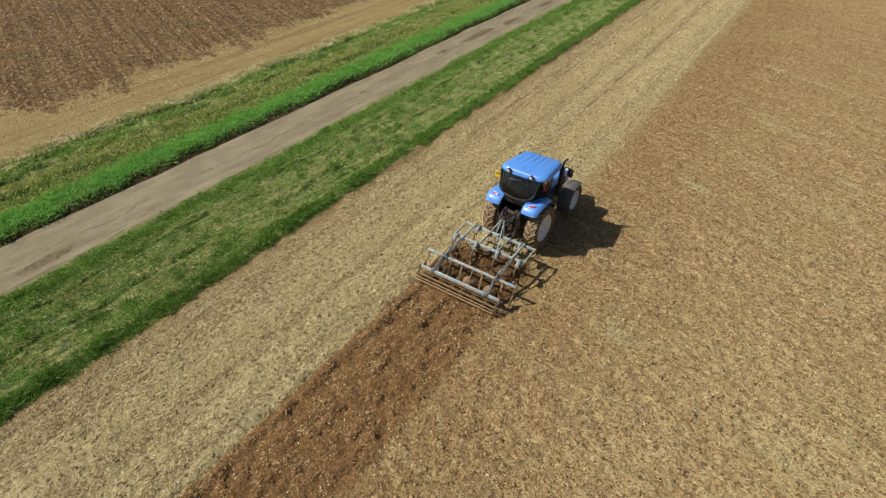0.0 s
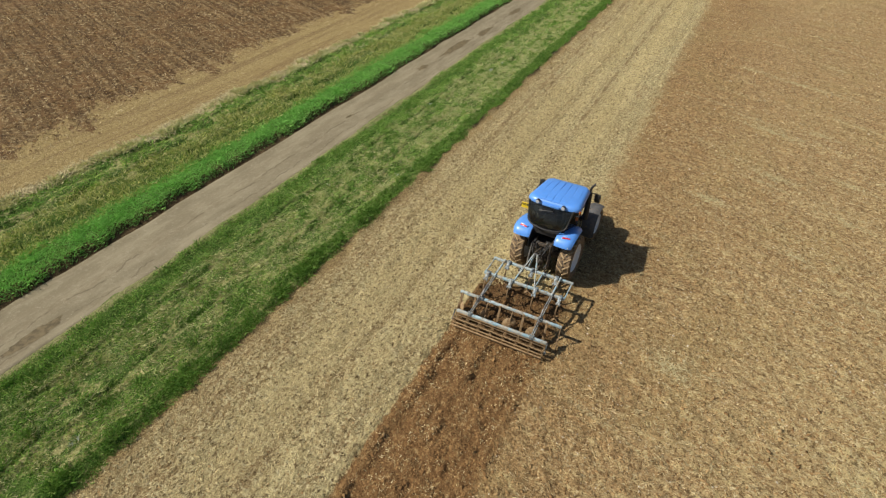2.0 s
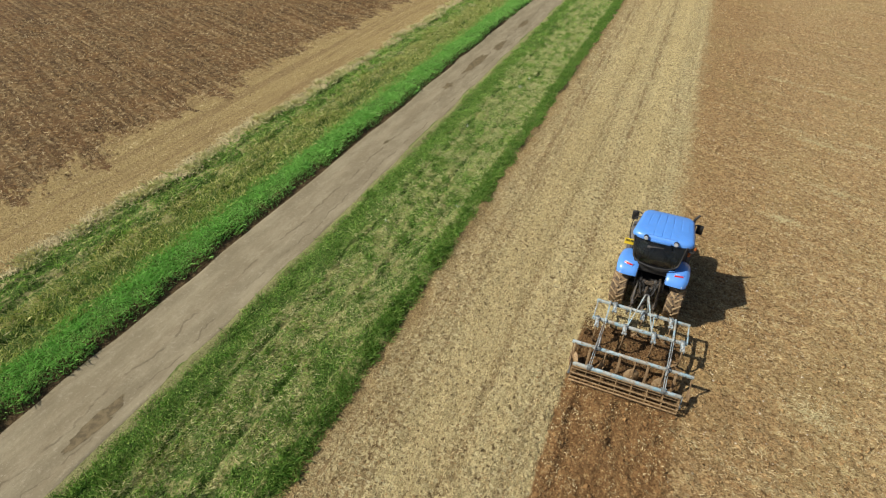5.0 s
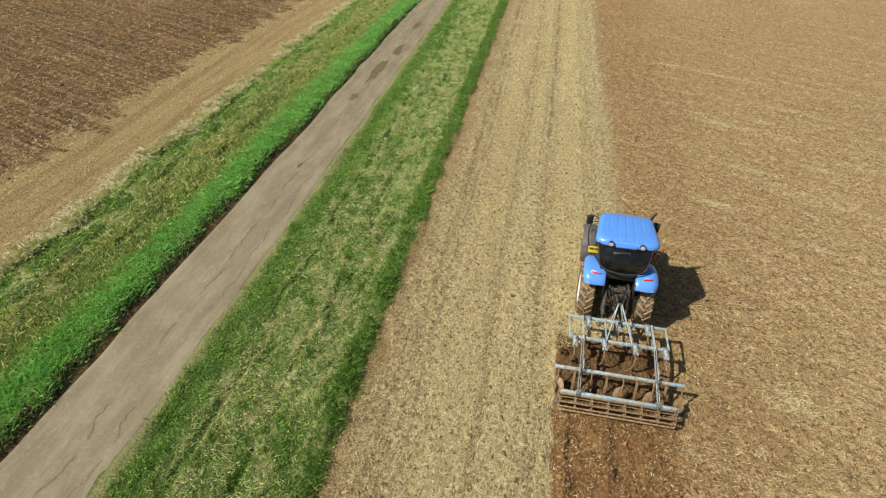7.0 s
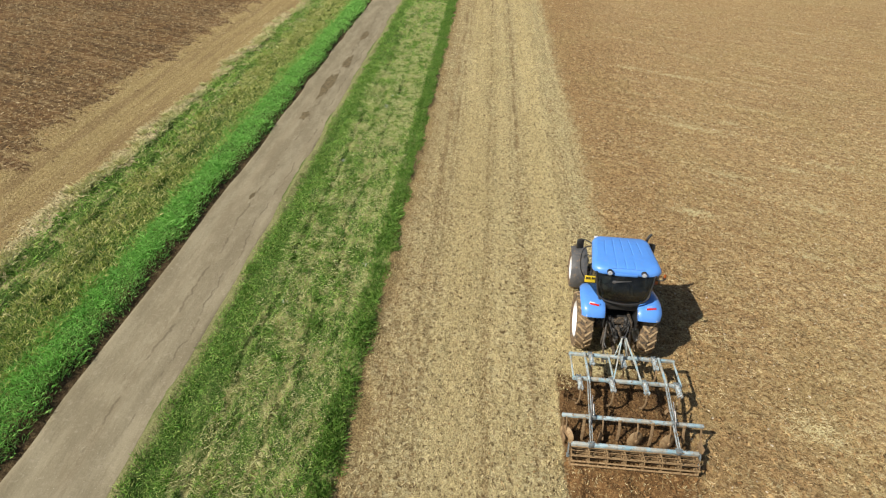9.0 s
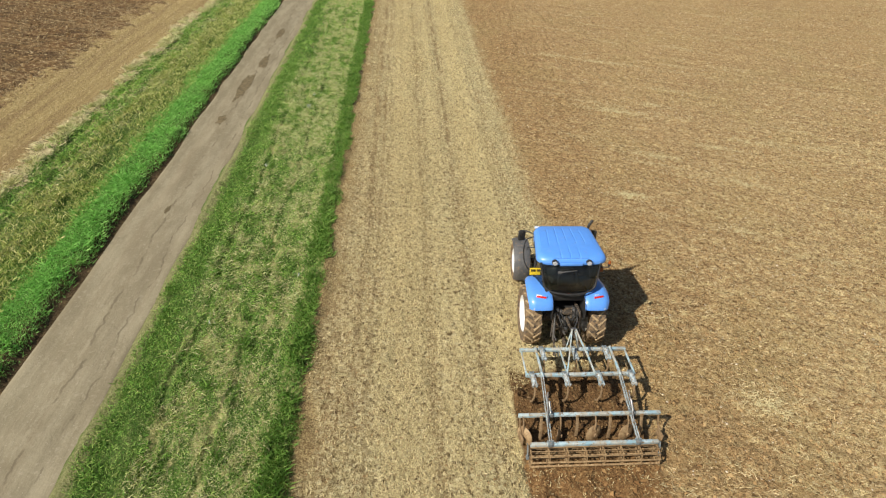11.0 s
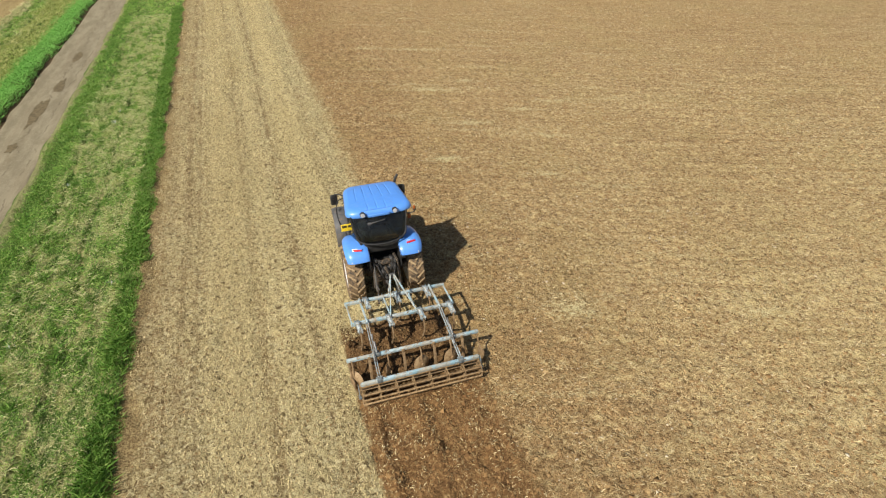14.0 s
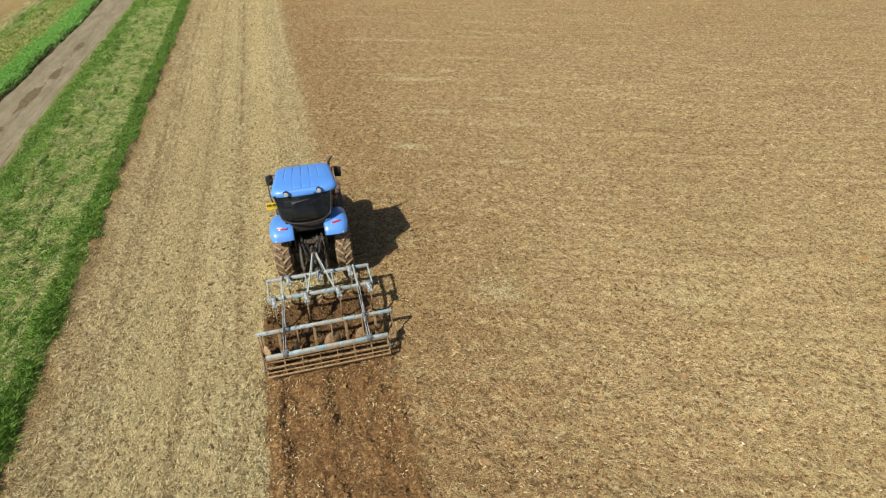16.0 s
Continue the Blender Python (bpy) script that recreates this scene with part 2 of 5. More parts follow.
    bare = n.mix(n.ramp(mash, 0.44, 0.58), (0.175, 0.108, 0.046), (0.50, 0.38, 0.17))
    c = n.mix(n.ramp(n.math("ADD", x, n.math("ADD", n.math("MULTIPLY", wob, 2.2), n.math("ADD", n.math("MULTIPLY", fine, 2.5), n.math("MULTIPLY_ADD", drawn(0.22, 0.45), 11.0, -5.5)))), -25.1, -24.5), dark, pale)
    c = n.mix(n.ramp(xw, -20.4, -20.0), c, turf)
    dry_edge = n.math("MULTIPLY", n.ramp(n.math("ADD", x, n.math("MULTIPLY", fine, 0.4)), -12.3, -12.1), n.ramp(n.math("ADD", x, n.math("MULTIPLY", fine, 0.5)), -11.6, -11.85))
    c = n.mix(n.math("MULTIPLY", dry_edge, 0.55), c, n.mix(n.ramp(crumb, 0.40, 0.60), (0.25, 0.215, 0.09), (0.48, 0.41, 0.21)))
    # brown bank soil, darkened in colour for the shade on its face
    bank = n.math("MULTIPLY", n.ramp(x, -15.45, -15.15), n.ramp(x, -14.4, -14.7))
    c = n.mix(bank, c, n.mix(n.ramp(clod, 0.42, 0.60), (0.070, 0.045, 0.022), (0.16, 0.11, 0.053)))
    c = n.mix(n.ramp(n.math("ADD", x, n.math("MULTIPLY", fine, 0.4)), -7.3, -7.1), c, bare)
    c = n.mix(n.ramp(n.math("ADD", xw, n.math("MULTIPLY", wob, 0.3)), -7.0, -6.5), c, stub)
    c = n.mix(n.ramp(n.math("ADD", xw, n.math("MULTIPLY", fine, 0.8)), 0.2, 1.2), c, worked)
    fx = n.math("MULTIPLY", n.ramp(n.math("ADD", x, n.math("MULTIPLY", fine, 0.5)), -1.78, -1.62), n.ramp(n.math("ADD", x, fine), 1.75, 1.15))
    fy = n.ramp(n.math("ADD", y, fine), -1.35, -1.75)
    # turned soil is darker beneath the cultivator
    beneath = n.math("MULTIPLY", n.ramp(n.math("ADD", y, fine), -5.0, -4.3), 0.5)
    # shaded furrows drawn as darker lengthwise lines in the colour
    groove = n.noise(1.0, 3, 0.6, (4.6, 0.12, 1.0))
    fresh = n.mix(n.math("MULTIPLY", n.ramp(groove, 0.49, 0.40), 0.5), fresh, (0.110, 0.056, 0.022))
    fresh = n.mix(beneath, fresh, (0.105, 0.058, 0.024))
    c = n.mix(n.math("MULTIPLY", fx, fy), c, fresh)
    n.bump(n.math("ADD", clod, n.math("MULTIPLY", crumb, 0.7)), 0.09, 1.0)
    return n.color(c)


def road_material():
    n = Nodes("dirt_road", 0.92, 0.0, 0.2)
    sep = n.add("ShaderNodeSeparateXYZ")
    n.link(n.where, sep.inputs[0])
    c = n.mix(n.ramp(n.noise(1.3, 6, 0.7, (1.0, 0.25, 1.0)), 0.38, 0.66), (0.212, 0.176, 0.108), (0.292, 0.248, 0.158))
    c = n.mix(n.math("MULTIPLY", n.ramp(n.noise(7.0, 6, 0.75), 0.52, 0.7), 0.5), c, (0.38, 0.325, 0.225))
    band = n.noise(1.0, 4, 0.6, (2.2, 0.06, 1.0))
    c = n.mix(n.math("MULTIPLY", n.ramp(band, 0.46, 0.62), 0.25), c, (0.225, 0.175, 0.108))
    crack = n.noise(0.9, 6, 0.8, (2.4, 0.35, 1.0))
    c = n.mix(n.math("MULTIPLY", n.ramp(crack, 0.57, 0.66), 0.3), c, (0.165, 0.128, 0.078))
    mid = n.ramp(n.math("ABSOLUTE", n.math("ADD", n.math("ADD", sep.outputs[0], n.math("MULTIPLY_ADD", n.noise(0.5, 4), 0.5, -0.25)), 13.42)), 0.34, 0.06)
    c = n.mix(n.math("MULTIPLY", n.math("MULTIPLY", mid, n.ramp(n.noise(2.4, 6, 0.8, (1.4, 0.6, 1.0)), 0.44, 0.56)), 0.45), c, (0.185, 0.145, 0.085))
    c = n.mix(n.ramp(n.noise(26.0, 3, 0.7), 0.66, 0.72), c, (0.44, 0.39, 0.29))
    stray = n.math("ADD", n.math("MULTIPLY_ADD", n.noise(0.5, 3, 0.6, (0.2, 1.0, 1.0)), 0.9, -0.45), n.math("MULTIPLY_ADD", n.noise(3.0, 4, 0.75), 0.22, -0.11))
    for x0, w in ((-13.30, 0.05), (-12.62, 0.035)):
        split = n.ramp(n.math("ABSOLUTE", n.math("ADD", n.math("ADD", sep.outputs[0], stray), -x0)), w, w * 0.3)
        broken = n.ramp(n.noise(0.9, 3, 0.7, (0.4, 1.0, 1.0)), 0.44, 0.54)
        c = n.mix(n.math("MULTIPLY", n.math("MULTIPLY", split, broken), 0.6), c, (0.115, 0.090, 0.056))
    c = n.mix(0.3, c, n.mix(n.noise(60.0, 3), (0.25, 0.25, 0.25), (0.75, 0.75, 0.75)), "OVERLAY")
    n.bump(n.math("ADD", n.noise(14.0, 5), n.math("MULTIPLY", crack, 2.0)), 0.02, 0.6)
    return n.color(c)


M_GROUND = ground_material()
M_ROAD = road_material()
M_WET = mixed("damp_grit", (0.105, 0.078, 0.036), (0.18, 0.135, 0.066), 5.0, rough=0.75, bump=0.01)
# darkest straw tones: weathered pieces, also standing in for shade between them
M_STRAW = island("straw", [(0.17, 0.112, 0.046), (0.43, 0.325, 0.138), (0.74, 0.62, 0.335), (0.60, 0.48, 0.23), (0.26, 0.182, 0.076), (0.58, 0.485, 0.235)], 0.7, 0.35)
M_BITS = island("straw_bits", [(0.16, 0.096, 0.040), (0.45, 0.325, 0.138), (0.76, 0.63, 0.36), (0.58, 0.45, 0.215), (0.27, 0.172, 0.070), (0.70, 0.575, 0.31)], 0.7, 0.35)
M_SOILED = island("soiled_straw", [(0.13, 0.072, 0.029), (0.26, 0.16, 0.066), (0.40, 0.27, 0.115), (0.20, 0.115, 0.047)], 0.8, 0.2)
M_PALE = island("pale_straw", [(0.36, 0.295, 0.145), (0.57, 0.485, 0.265), (0.47, 0.40, 0.205)], 0.75, 0.3)
M_CLOD = island("clod", [(0.20, 0.112, 0.047), (0.31, 0.192, 0.083), (0.44, 0.30, 0.138), (0.26, 0.158, 0.067)], 0.97, 0.1)
M_STONE = island("flint", [(0.42, 0.33, 0.20), (0.62, 0.52, 0.36), (0.72, 0.63, 0.47)], 0.7, 0.35)
M_FRESH = island("fresh_clod", [(0.135, 0.069, 0.026), (0.205, 0.112, 0.044), (0.30, 0.176, 0.072)], 0.95, 0.15)
# darker clods for the ground between the tines
M_TINECLOD = island("tine_clod", [(0.075, 0.039, 0.016), (0.135, 0.074, 0.030), (0.225, 0.134, 0.056)], 0.9, 0.2)
M_DARKCLOD = island("dark_clod", [(0.10, 0.056, 0.022), (0.185, 0.110, 0.045), (0.32, 0.205, 0.088)], 0.97, 0.1)
M_LUSH = island("lush_grass", [(0.14, 0.38, 0.055), (0.24, 0.54, 0.105), (0.38, 0.65, 0.17), (0.28, 0.57, 0.12)], 0.55, 0.3, 0.3, 0.3)
M_GRASS = island("verge_grass", [(0.115, 0.285, 0.034), (0.215, 0.425, 0.060), (0.35, 0.52, 0.105), (0.50, 0.54, 0.17)], 0.6, 0.3, 0.4, 0.25)
M_OLIVE = island("rank_grass", [(0.185, 0.27, 0.045), (0.33, 0.40, 0.09), (0.53, 0.54, 0.17), (0.82, 0.737, 0.338)], 0.65, 0.3, 0.45, 0.25)
M_EDGE = island("edge_grass", [(0.085, 0.185, 0.027), (0.155, 0.295, 0.046), (0.26, 0.40, 0.078)], 0.6, 0.3, 0.35, 0.25)
M_HAY = island("dry_grass", [(0.42, 0.42, 0.165), (0.74, 0.68, 0.37), (0.60, 0.57, 0.275), (0.40, 0.46, 0.155)], 0.75, 0.3, 0.3, 0.15)


# ---------- numeric helpers for the ground ----------
RNG = np.random.default_rng(7)
LATTICE = RNG.random((256, 256))


def vnoise(x, y, cell, seed=0):
    """Smooth value noise, -1 to 1, with features of the size of cell."""
    u, v = x / cell + seed * 17.3, y / cell + seed * 9.7
    i, j = np.floor(u).astype(int), np.floor(v).astype(int)
    f, g = u - i, v - j
    f, g = f * f * (3 - 2 * f), g * g * (3 - 2 * g)
    a, b = LATTICE[i % 256, j % 256], LATTICE[(i + 1) % 256, j % 256]
    c, d = LATTICE[i % 256, (j + 1) % 256], LATTICE[(i + 1) % 256, (j + 1) % 256]
    return 2 * ((a * (1 - f) + b * f) * (1 - g) + (c * (1 - f) + d * f) * g) - 1


def step(v, lo, hi):
    t = np.clip((v - lo) / (hi - lo), 0, 1)
    return t * t * (3 - 2 * t)


def height(x, y):
    """The lie of the land: verges a little proud, the road sunk, worked soil lumpy."""
    wx = x + 0.25 * vnoise(x, y, 1.7, 3)
    z = 0.05 * vnoise(x, y, 9.0, 1) * step(np.abs(x), 4, 12)
    lump = 0.6 * vnoise(x, y, 0.33, 4) + 0.4 * vnoise(x, y, 0.17, 5)
    worked = step(wx, 0.4, 1.2)
    z = z + worked * (0.068 * lump + 0.02 * vnoise(x, y, 0.52, 54) + 0.012 * vnoise(x, y, 0.9, 6))
    stub = step(wx, -7.2, -6.9) * (1 - worked)
    z = z + stub * (0.05 * lump + 0.014 * vnoise(x * 4, y * 0.12, 1.0, 7))
    fresh = step(x + 0.1 * lump, -1.75, -1.6) * (1 - step(x + 0.15 * lump, 1.3, 1.55)) * (1 - step(y + 0.3 * lump, -2.2, -1.7))
    furrow = np.cos((x - 0.1 + 0.05 * vnoise(y, x, 1.1, 59)) * 2 * np.pi / 0.43)
    z = z + fresh * (0.062 * lump + 0.028 * vnoise(x, y, 0.16, 98) + 0.024 * furrow * (0.6 + 0.4 * vnoise(x * 2, y * 0.3, 1.0, 8)))
    z = z + fresh * step(y, -4.3, -3.9) * (0.05 + 0.06 * vnoise(x, y, 0.55, 96) + 0.05 * vnoise(x, y, 0.3, 97))
    wall_x = x + 0.05 * vnoise(y, x, 0.6, 9)
    z = z + (y < -3.9) * (0.06 * np.exp(-(((wall_x + 1.42) / 0.11) ** 2)) - 0.075 * np.exp(-(((wall_x + 1.70) / 0.11) ** 2)) - 0.035 * np.exp(-(((wall_x + 1.18) / 0.10) ** 2)))
    verge = step(wx, -12.3, -11.9) * (1 - step(wx, -7.3, -7.0))
    def line(x0, w, amp, seed, part_of):
        d = (x + x0 + amp * vnoise(y, x * 0, 1.7, seed) + 0.06 * vnoise(y, x, 0.45, seed + 1)) / w
        return np.exp(-(d**2)) * step(vnoise(y, x * 0, 1.2, seed + 2), part_of, part_of + 0.4)

    crease = 1.1 * line(10.5, 0.09, 0.14, 70, -0.9) + line(9.0, 0.085, 0.16, 73, -0.5) + 0.6 * line(8.1, 0.08, 0.12, 76, -0.1) + 0.5 * line(9.8, 0.08, 0.2, 79, 0.2)
    lip = line(10.33, 0.09, 0.14, 70, -0.9) + line(8.84, 0.08, 0.16, 73, -0.5)
    z = z + verge * (0.09 + 0.05 * vnoise(x * 1.5, y * 0.6, 0.6, 12) + 0.03 * vnoise(x, y, 0.25, 17) - 0.095 * crease + 0.045 * lip)
    berm = step(wx, -20.6, -19.8) * (1 - step(x + 0.14 * vnoise(x, y, 0.6, 13), -15.2, -14.86))
    z = z + berm * (0.13 + 0.06 * vnoise(x, y * 0.5, 0.7, 14) - 0.13 * (line(18.6, 0.13, 0.3, 82, -0.4) + line(17.3, 0.12, 0.3, 85, -0.1) + line(19.5, 0.11, 0.2, 88, -0.2)) + 0.13 * np.exp(-(((x + 15.6) / 0.7) ** 2)))
    z = z - 0.06 * step(x, -14.95, -14.75) * (1 - step(x, -12.25, -12.0))
    far = 1 - step(x + 1.0 * vnoise(x, y, 2.5, 15), -25.0, -24.3)
    row = np.cos((0.36 * x + 0.93 * y) * 2 * np.pi / 0.5 + 0.5 * vnoise(x, y, 3.0, 16))
    return z + far * (0.065 * lump + 0.012 * row)


def mesh_np(name, verts, faces, material, smooth=False):
    """A mesh from arrays: faces all of one size."""
    me = bpy.data.meshes.new(name)
    k, n = faces.shape[1], len(faces)
    me.vertices.add(len(verts))
    me.vertices.foreach_set("co", np.ascontiguousarray(verts, np.float32).ravel())
    me.loops.add(n * k)
    me.loops.foreach_set("vertex_index", np.ascontiguousarray(faces, np.int32).ravel())
    me.polygons.add(n)
    me.polygons.foreach_set("loop_start", np.arange(0, n * k, k, dtype=np.int32))
    me.polygons.foreach_set("loop_total", np.full(n, k, dtype=np.int32))
    if smooth:
        me.polygons.foreach_set("use_smooth", np.ones(n, dtype=bool))
    me.materials.append(material)
    me.update(calc_edges=True)
    return new(name, me)


def sheet(name, xs, ys, zf, material, smooth=True):
    X, Y = np.meshgrid(xs, ys, indexing="ij")
    V = np.stack([X.ravel(), Y.ravel(), zf(X, Y).ravel()], 1)
    i = np.arange(len(xs) * len(ys)).reshape(len(xs), len(ys))
    F = np.stack([i[:-1, :-1], i[1:, :-1], i[1:, 1:], i[:-1, 1:]], -1).reshape(-1, 4)
    return mesh_np(name, V, F, material, smooth)


def graded(*spans):
    out = [np.arange(a, b, s) for a, b, s in spans]
    return np.concatenate(out + [[spans[-1][1]]])


# ---------- the ground, one sheet to the horizon, and the road ----------
gx = np.concatenate([-np.geomspace(900, 60, 16), graded((-50, -26, 0.4), (-26, -22, 0.2), (-22, -12, 0.14), (-12, 0.5, 0.085), (0.5, 9, 0.072), (9, 13, 0.09), (13, 30, 0.25), (30, 60, 0.8)), np.geomspace(75, 900, 14)])
gy = np.concatenate([-np.geomspace(900, 30, 14), graded((-24, -16, 0.4), (-16, -9, 0.09), (-9, 9, 0.078), (9, 14, 0.09), (14, 30, 0.2), (30, 70, 0.5)), np.geomspace(80, 1500, 16)])
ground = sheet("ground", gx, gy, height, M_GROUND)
tagged(ground, "brown worked field with pale stubble headland and grassy strips", "field", kind="structure")


def road_z(x, y):
    u = (x + 13.42) / 1.45
    wheel = np.exp(-(((np.abs(u) - 0.55) / 0.16) ** 2))
    return -0.015 - 0.02 * u**4 - 0.018 * wheel + 0.008 * vnoise(x, y, 0.8, 20) + 0.05 * vnoise(x, y, 9.0, 1)


rx = np.linspace(-1, 1, 25)
ry = graded((-24, 40, 0.2), (40, 100, 1.0), (100, 600, 20.0))
RX, RY = np.meshgrid(rx, ry, indexing="ij")
edge_l, edge_r = -14.85 + 0.10 * vnoise(RY, RX * 0, 1.6, 21), -11.98 + 0.12 * vnoise(RY, RX * 0, 1.3, 22)
XX = edge_l + (edge_r - edge_l) * (RX + 1) / 2
ZZ = road_z(XX, RY)
ZZ[0], ZZ[-1] = ZZ[0] - 0.08, ZZ[-1] - 0.08
idx = np.arange(XX.size).reshape(XX.shape)
road = mesh_np("road", np.stack([XX.ravel(), RY.ravel(), ZZ.ravel()], 1), np.stack([idx[:-1, :-1], idx[1:, :-1], idx[1:, 1:], idx[:-1, 1:]], -1).reshape(-1, 4), M_ROAD, True)
tagged(road, "pale beige unpaved farm track between grass verges", "road", kind="structure")
# ---------- mesh helpers for built things ----------
def joined(bm, tmp, m=None):
    if m is not None:
        tmp.transform(m)
    me = bpy.data.meshes.new("tmp")
    tmp.to_mesh(me)
    tmp.free()
    bm.from_mesh(me)
    bpy.data.meshes.remove(me)
    return bm


def box(bm, at, size, bevel=0.0, turn=(0, 0, 0), segments=2, taper=None):
    """A bevelled box, centred at a place; taper narrows its top in x and y."""
    t = bmesh.new()
    bmesh.ops.create_cube(t, size=1)
    for v in t.verts:
        k = taper if taper and v.co.z > 0 else (1, 1)
        v.co = Vector((v.co.x * size[0] * k[0], v.co.y * size[1] * k[1], v.co.z * size[2]))
    if bevel:
        bmesh.ops.bevel(t, geom=t.edges[:], offset=bevel, segments=segments, affect="EDGES", profile=0.5)
    return joined(bm, t, pose(*at, *turn))


def frame_along(p0, p1):
    d = (Vector(p1) - Vector(p0)).normalized()
    side = d.cross(Vector((0, 0, 1)))
    side = Vector((1, 0, 0)) if side.length < 1e-4 else side.normalized()
    return Matrix((side, d, side.cross(d))).transposed().to_4x4(), d


def beam(bm, p0, p1, w, h, bevel=0.008):
    """A rectangular section from p0 to p1."""
    t = bmesh.new()
    bmesh.ops.create_cube(t, size=1)
    length = (Vector(p1) - Vector(p0)).length
    for v in t.verts:
        v.co = Vector((v.co.x * w, v.co.y * length, v.co.z * h))
    if bevel:
        bmesh.ops.bevel(t, geom=t.edges[:], offset=bevel, segments=2, affect="EDGES", profile=0.5)
    m, _ = frame_along(p0, p1)
    return joined(bm, t, Matrix.Translation((Vector(p0) + Vector(p1)) / 2) @ m)


def rings(bm, loops, caps=True, closed=True):
    """Skins a row of rings, each a list of points."""
    vs = [[bm.verts.new(p) for p in loop] for loop in loops]
    n = len(vs[0])
    for a, b in zip(vs, vs[1:]):
        for i in range(n if closed else n - 1):
            j = (i + 1) % n
            bm.faces.new((a[i], a[j], b[j], b[i]))
    if caps and closed:
        bm.faces.new(vs[0][::-1])
        bm.faces.new(vs[-1])
    return bm


def rod(bm, p0, p1, r0, r1=None, seg=14):
    m, d = frame_along(p0, p1)
    r1 = r0 if r1 is None else r1
    u, w = m.to_3x3().col[0], m.to_3x3().col[2]
    c = [(math.cos(2 * math.pi * i / seg), math.sin(2 * math.pi * i / seg)) for i in range(seg)]
    return rings(bm, [[Vector(p) + r * (a * u + b * w) for a, b in c] for p, r in ((p0, r0), (p1, r1))])


def hose(bm, pts, r, seg=8, steps=6):
    """A round tube on a smooth line through the points."""
    P = [Vector(p) for p in pts]
    line = []
    for i in range(len(P) - 1):
        a, b, c, d = P[max(i - 1, 0)], P[i], P[i + 1], P[min(i + 2, len(P) - 1)]
        for s in range(steps):
            t = s / steps
            line.append(0.5 * ((2 * b) + (c - a) * t + (2 * a - 5 * b + 4 * c - d) * t * t + (3 * b - a - 3 * c + d) * t**3))
    line.append(P[-1])
    loops = []
    up = Vector((0.13, 0.21, 0.97))
    for i, p in enumerate(line):
        d = (line[min(i + 1, len(line) - 1)] - line[max(i - 1, 0)]).normalized()
        u = d.cross(up)
        u = u.normalized() if u.length > 1e-4 else Vector((1, 0, 0))
        w = u.cross(d)
        loops.append([p + r * (math.cos(2 * math.pi * k / seg) * u + math.sin(2 * math.pi * k / seg) * w) for k in range(seg)])
    return rings(bm, loops)


def lathe(bm, profile, seg=48):
    """Turns a profile of (x, radius) about the x axis."""
    loops = [[(x, r * math.cos(2 * math.pi * k / seg), r * math.sin(2 * math.pi * k / seg)) for k in range(seg)] for x, r in profile]
    return rings(bm, loops, caps=False)


def part(name, bm, material, parent, label="", at=None, angle=35):
    """Links a bmesh as one mesh under a thing or a part."""
    bmesh.ops.recalc_face_normals(bm, faces=bm.faces[:])
    me = bpy.data.meshes.new(name)
    bm.to_mesh(me)
    bm.free()
    me.materials.append(material)
    me.polygons.foreach_set("use_smooth", [True] * len(me.polygons))
    me.set_sharp_from_angle(angle=radians(angle))
    ob = new(name, me)
    ob.parent = parent
    if at is not None:
        ob.matrix_basis = at
    if label:
        ob["label"] = label
    return ob


def shared(name, me, parent, at):
    """One more object on a mesh that others use."""
    ob = new(name, me)
    ob.parent, ob.matrix_basis = parent, at
    return ob


def shelled(bm, thick):
    """Gives an open skin thickness."""
    bmesh.ops.recalc_face_normals(bm, faces=bm.faces[:])
    bmesh.ops.solidify(bm, geom=bm.faces[:], thickness=thick)
    return bm


# ---------- paint, rubber, glass ----------
DUST = (0.26, 0.165, 0.085)


def paint(name, c, rough=0.32, dust=0.25):
    n = Nodes(name, rough, 0.0, 0.5)
    col = n.mix(n.math("MULTIPLY", n.ramp(n.noise(5.0, 4), 0.4, 0.7), 0.25), c, tuple(v * 0.8 for v in c))
    col = n.mix(n.math("MULTIPLY", n.ramp(n.noise(9.0, 6, 0.75), 0.5, 0.8), dust), col, (0.36, 0.30, 0.22))
    n.put(n.p.inputs["Coat Weight"], 0.35)
    n.put(n.p.inputs["Coat Roughness"], 0.12)
    n.link(n.math("MULTIPLY_ADD", n.noise(14.0, 5, 0.7), 0.35, rough - 0.12), n.p.inputs["Roughness"])
    n.bump(n.noise(120.0, 2), 0.002, 0.25)
    return n.color(col)


def glass(name, tint):
    n = Nodes(name, 0.05)
    tr = n.add("ShaderNodeBsdfTransparent")
    tr.inputs["Color"].default_value = (*tint, 1)
    gl = n.add("ShaderNodeBsdfGlossy")
    gl.inputs["Roughness"].default_value = 0.04
    fr = n.add("ShaderNodeFresnel")
    fr.inputs["IOR"].default_value = 1.5
    mx = n.add("ShaderNodeMixShader")
    n.link(fr.outputs[0], mx.inputs[0])
    n.link(tr.outputs[0], mx.inputs[1])
    n.link(gl.outputs[0], mx.inputs[2])
    # pale film over the pane: dust, also standing in for reflected sky
    film = n.add("ShaderNodeBsdfDiffuse")
    film.inputs["Color"].default_value = (0.42, 0.40, 0.34, 1)
    dusty = n.add("ShaderNodeMixShader")
    n.link(n.math("MULTIPLY_ADD", n.ramp(n.noise(6.0, 5, 0.7), 0.4, 0.7), 0.03, 0.006), dusty.inputs[0])
    n.link(mx.outputs[0], dusty.inputs[1])
    n.link(film.outputs[0], dusty.inputs[2])
    n.link(dusty.outputs[0], n.t.nodes["Material Output"].inputs["Surface"])
    return n.m


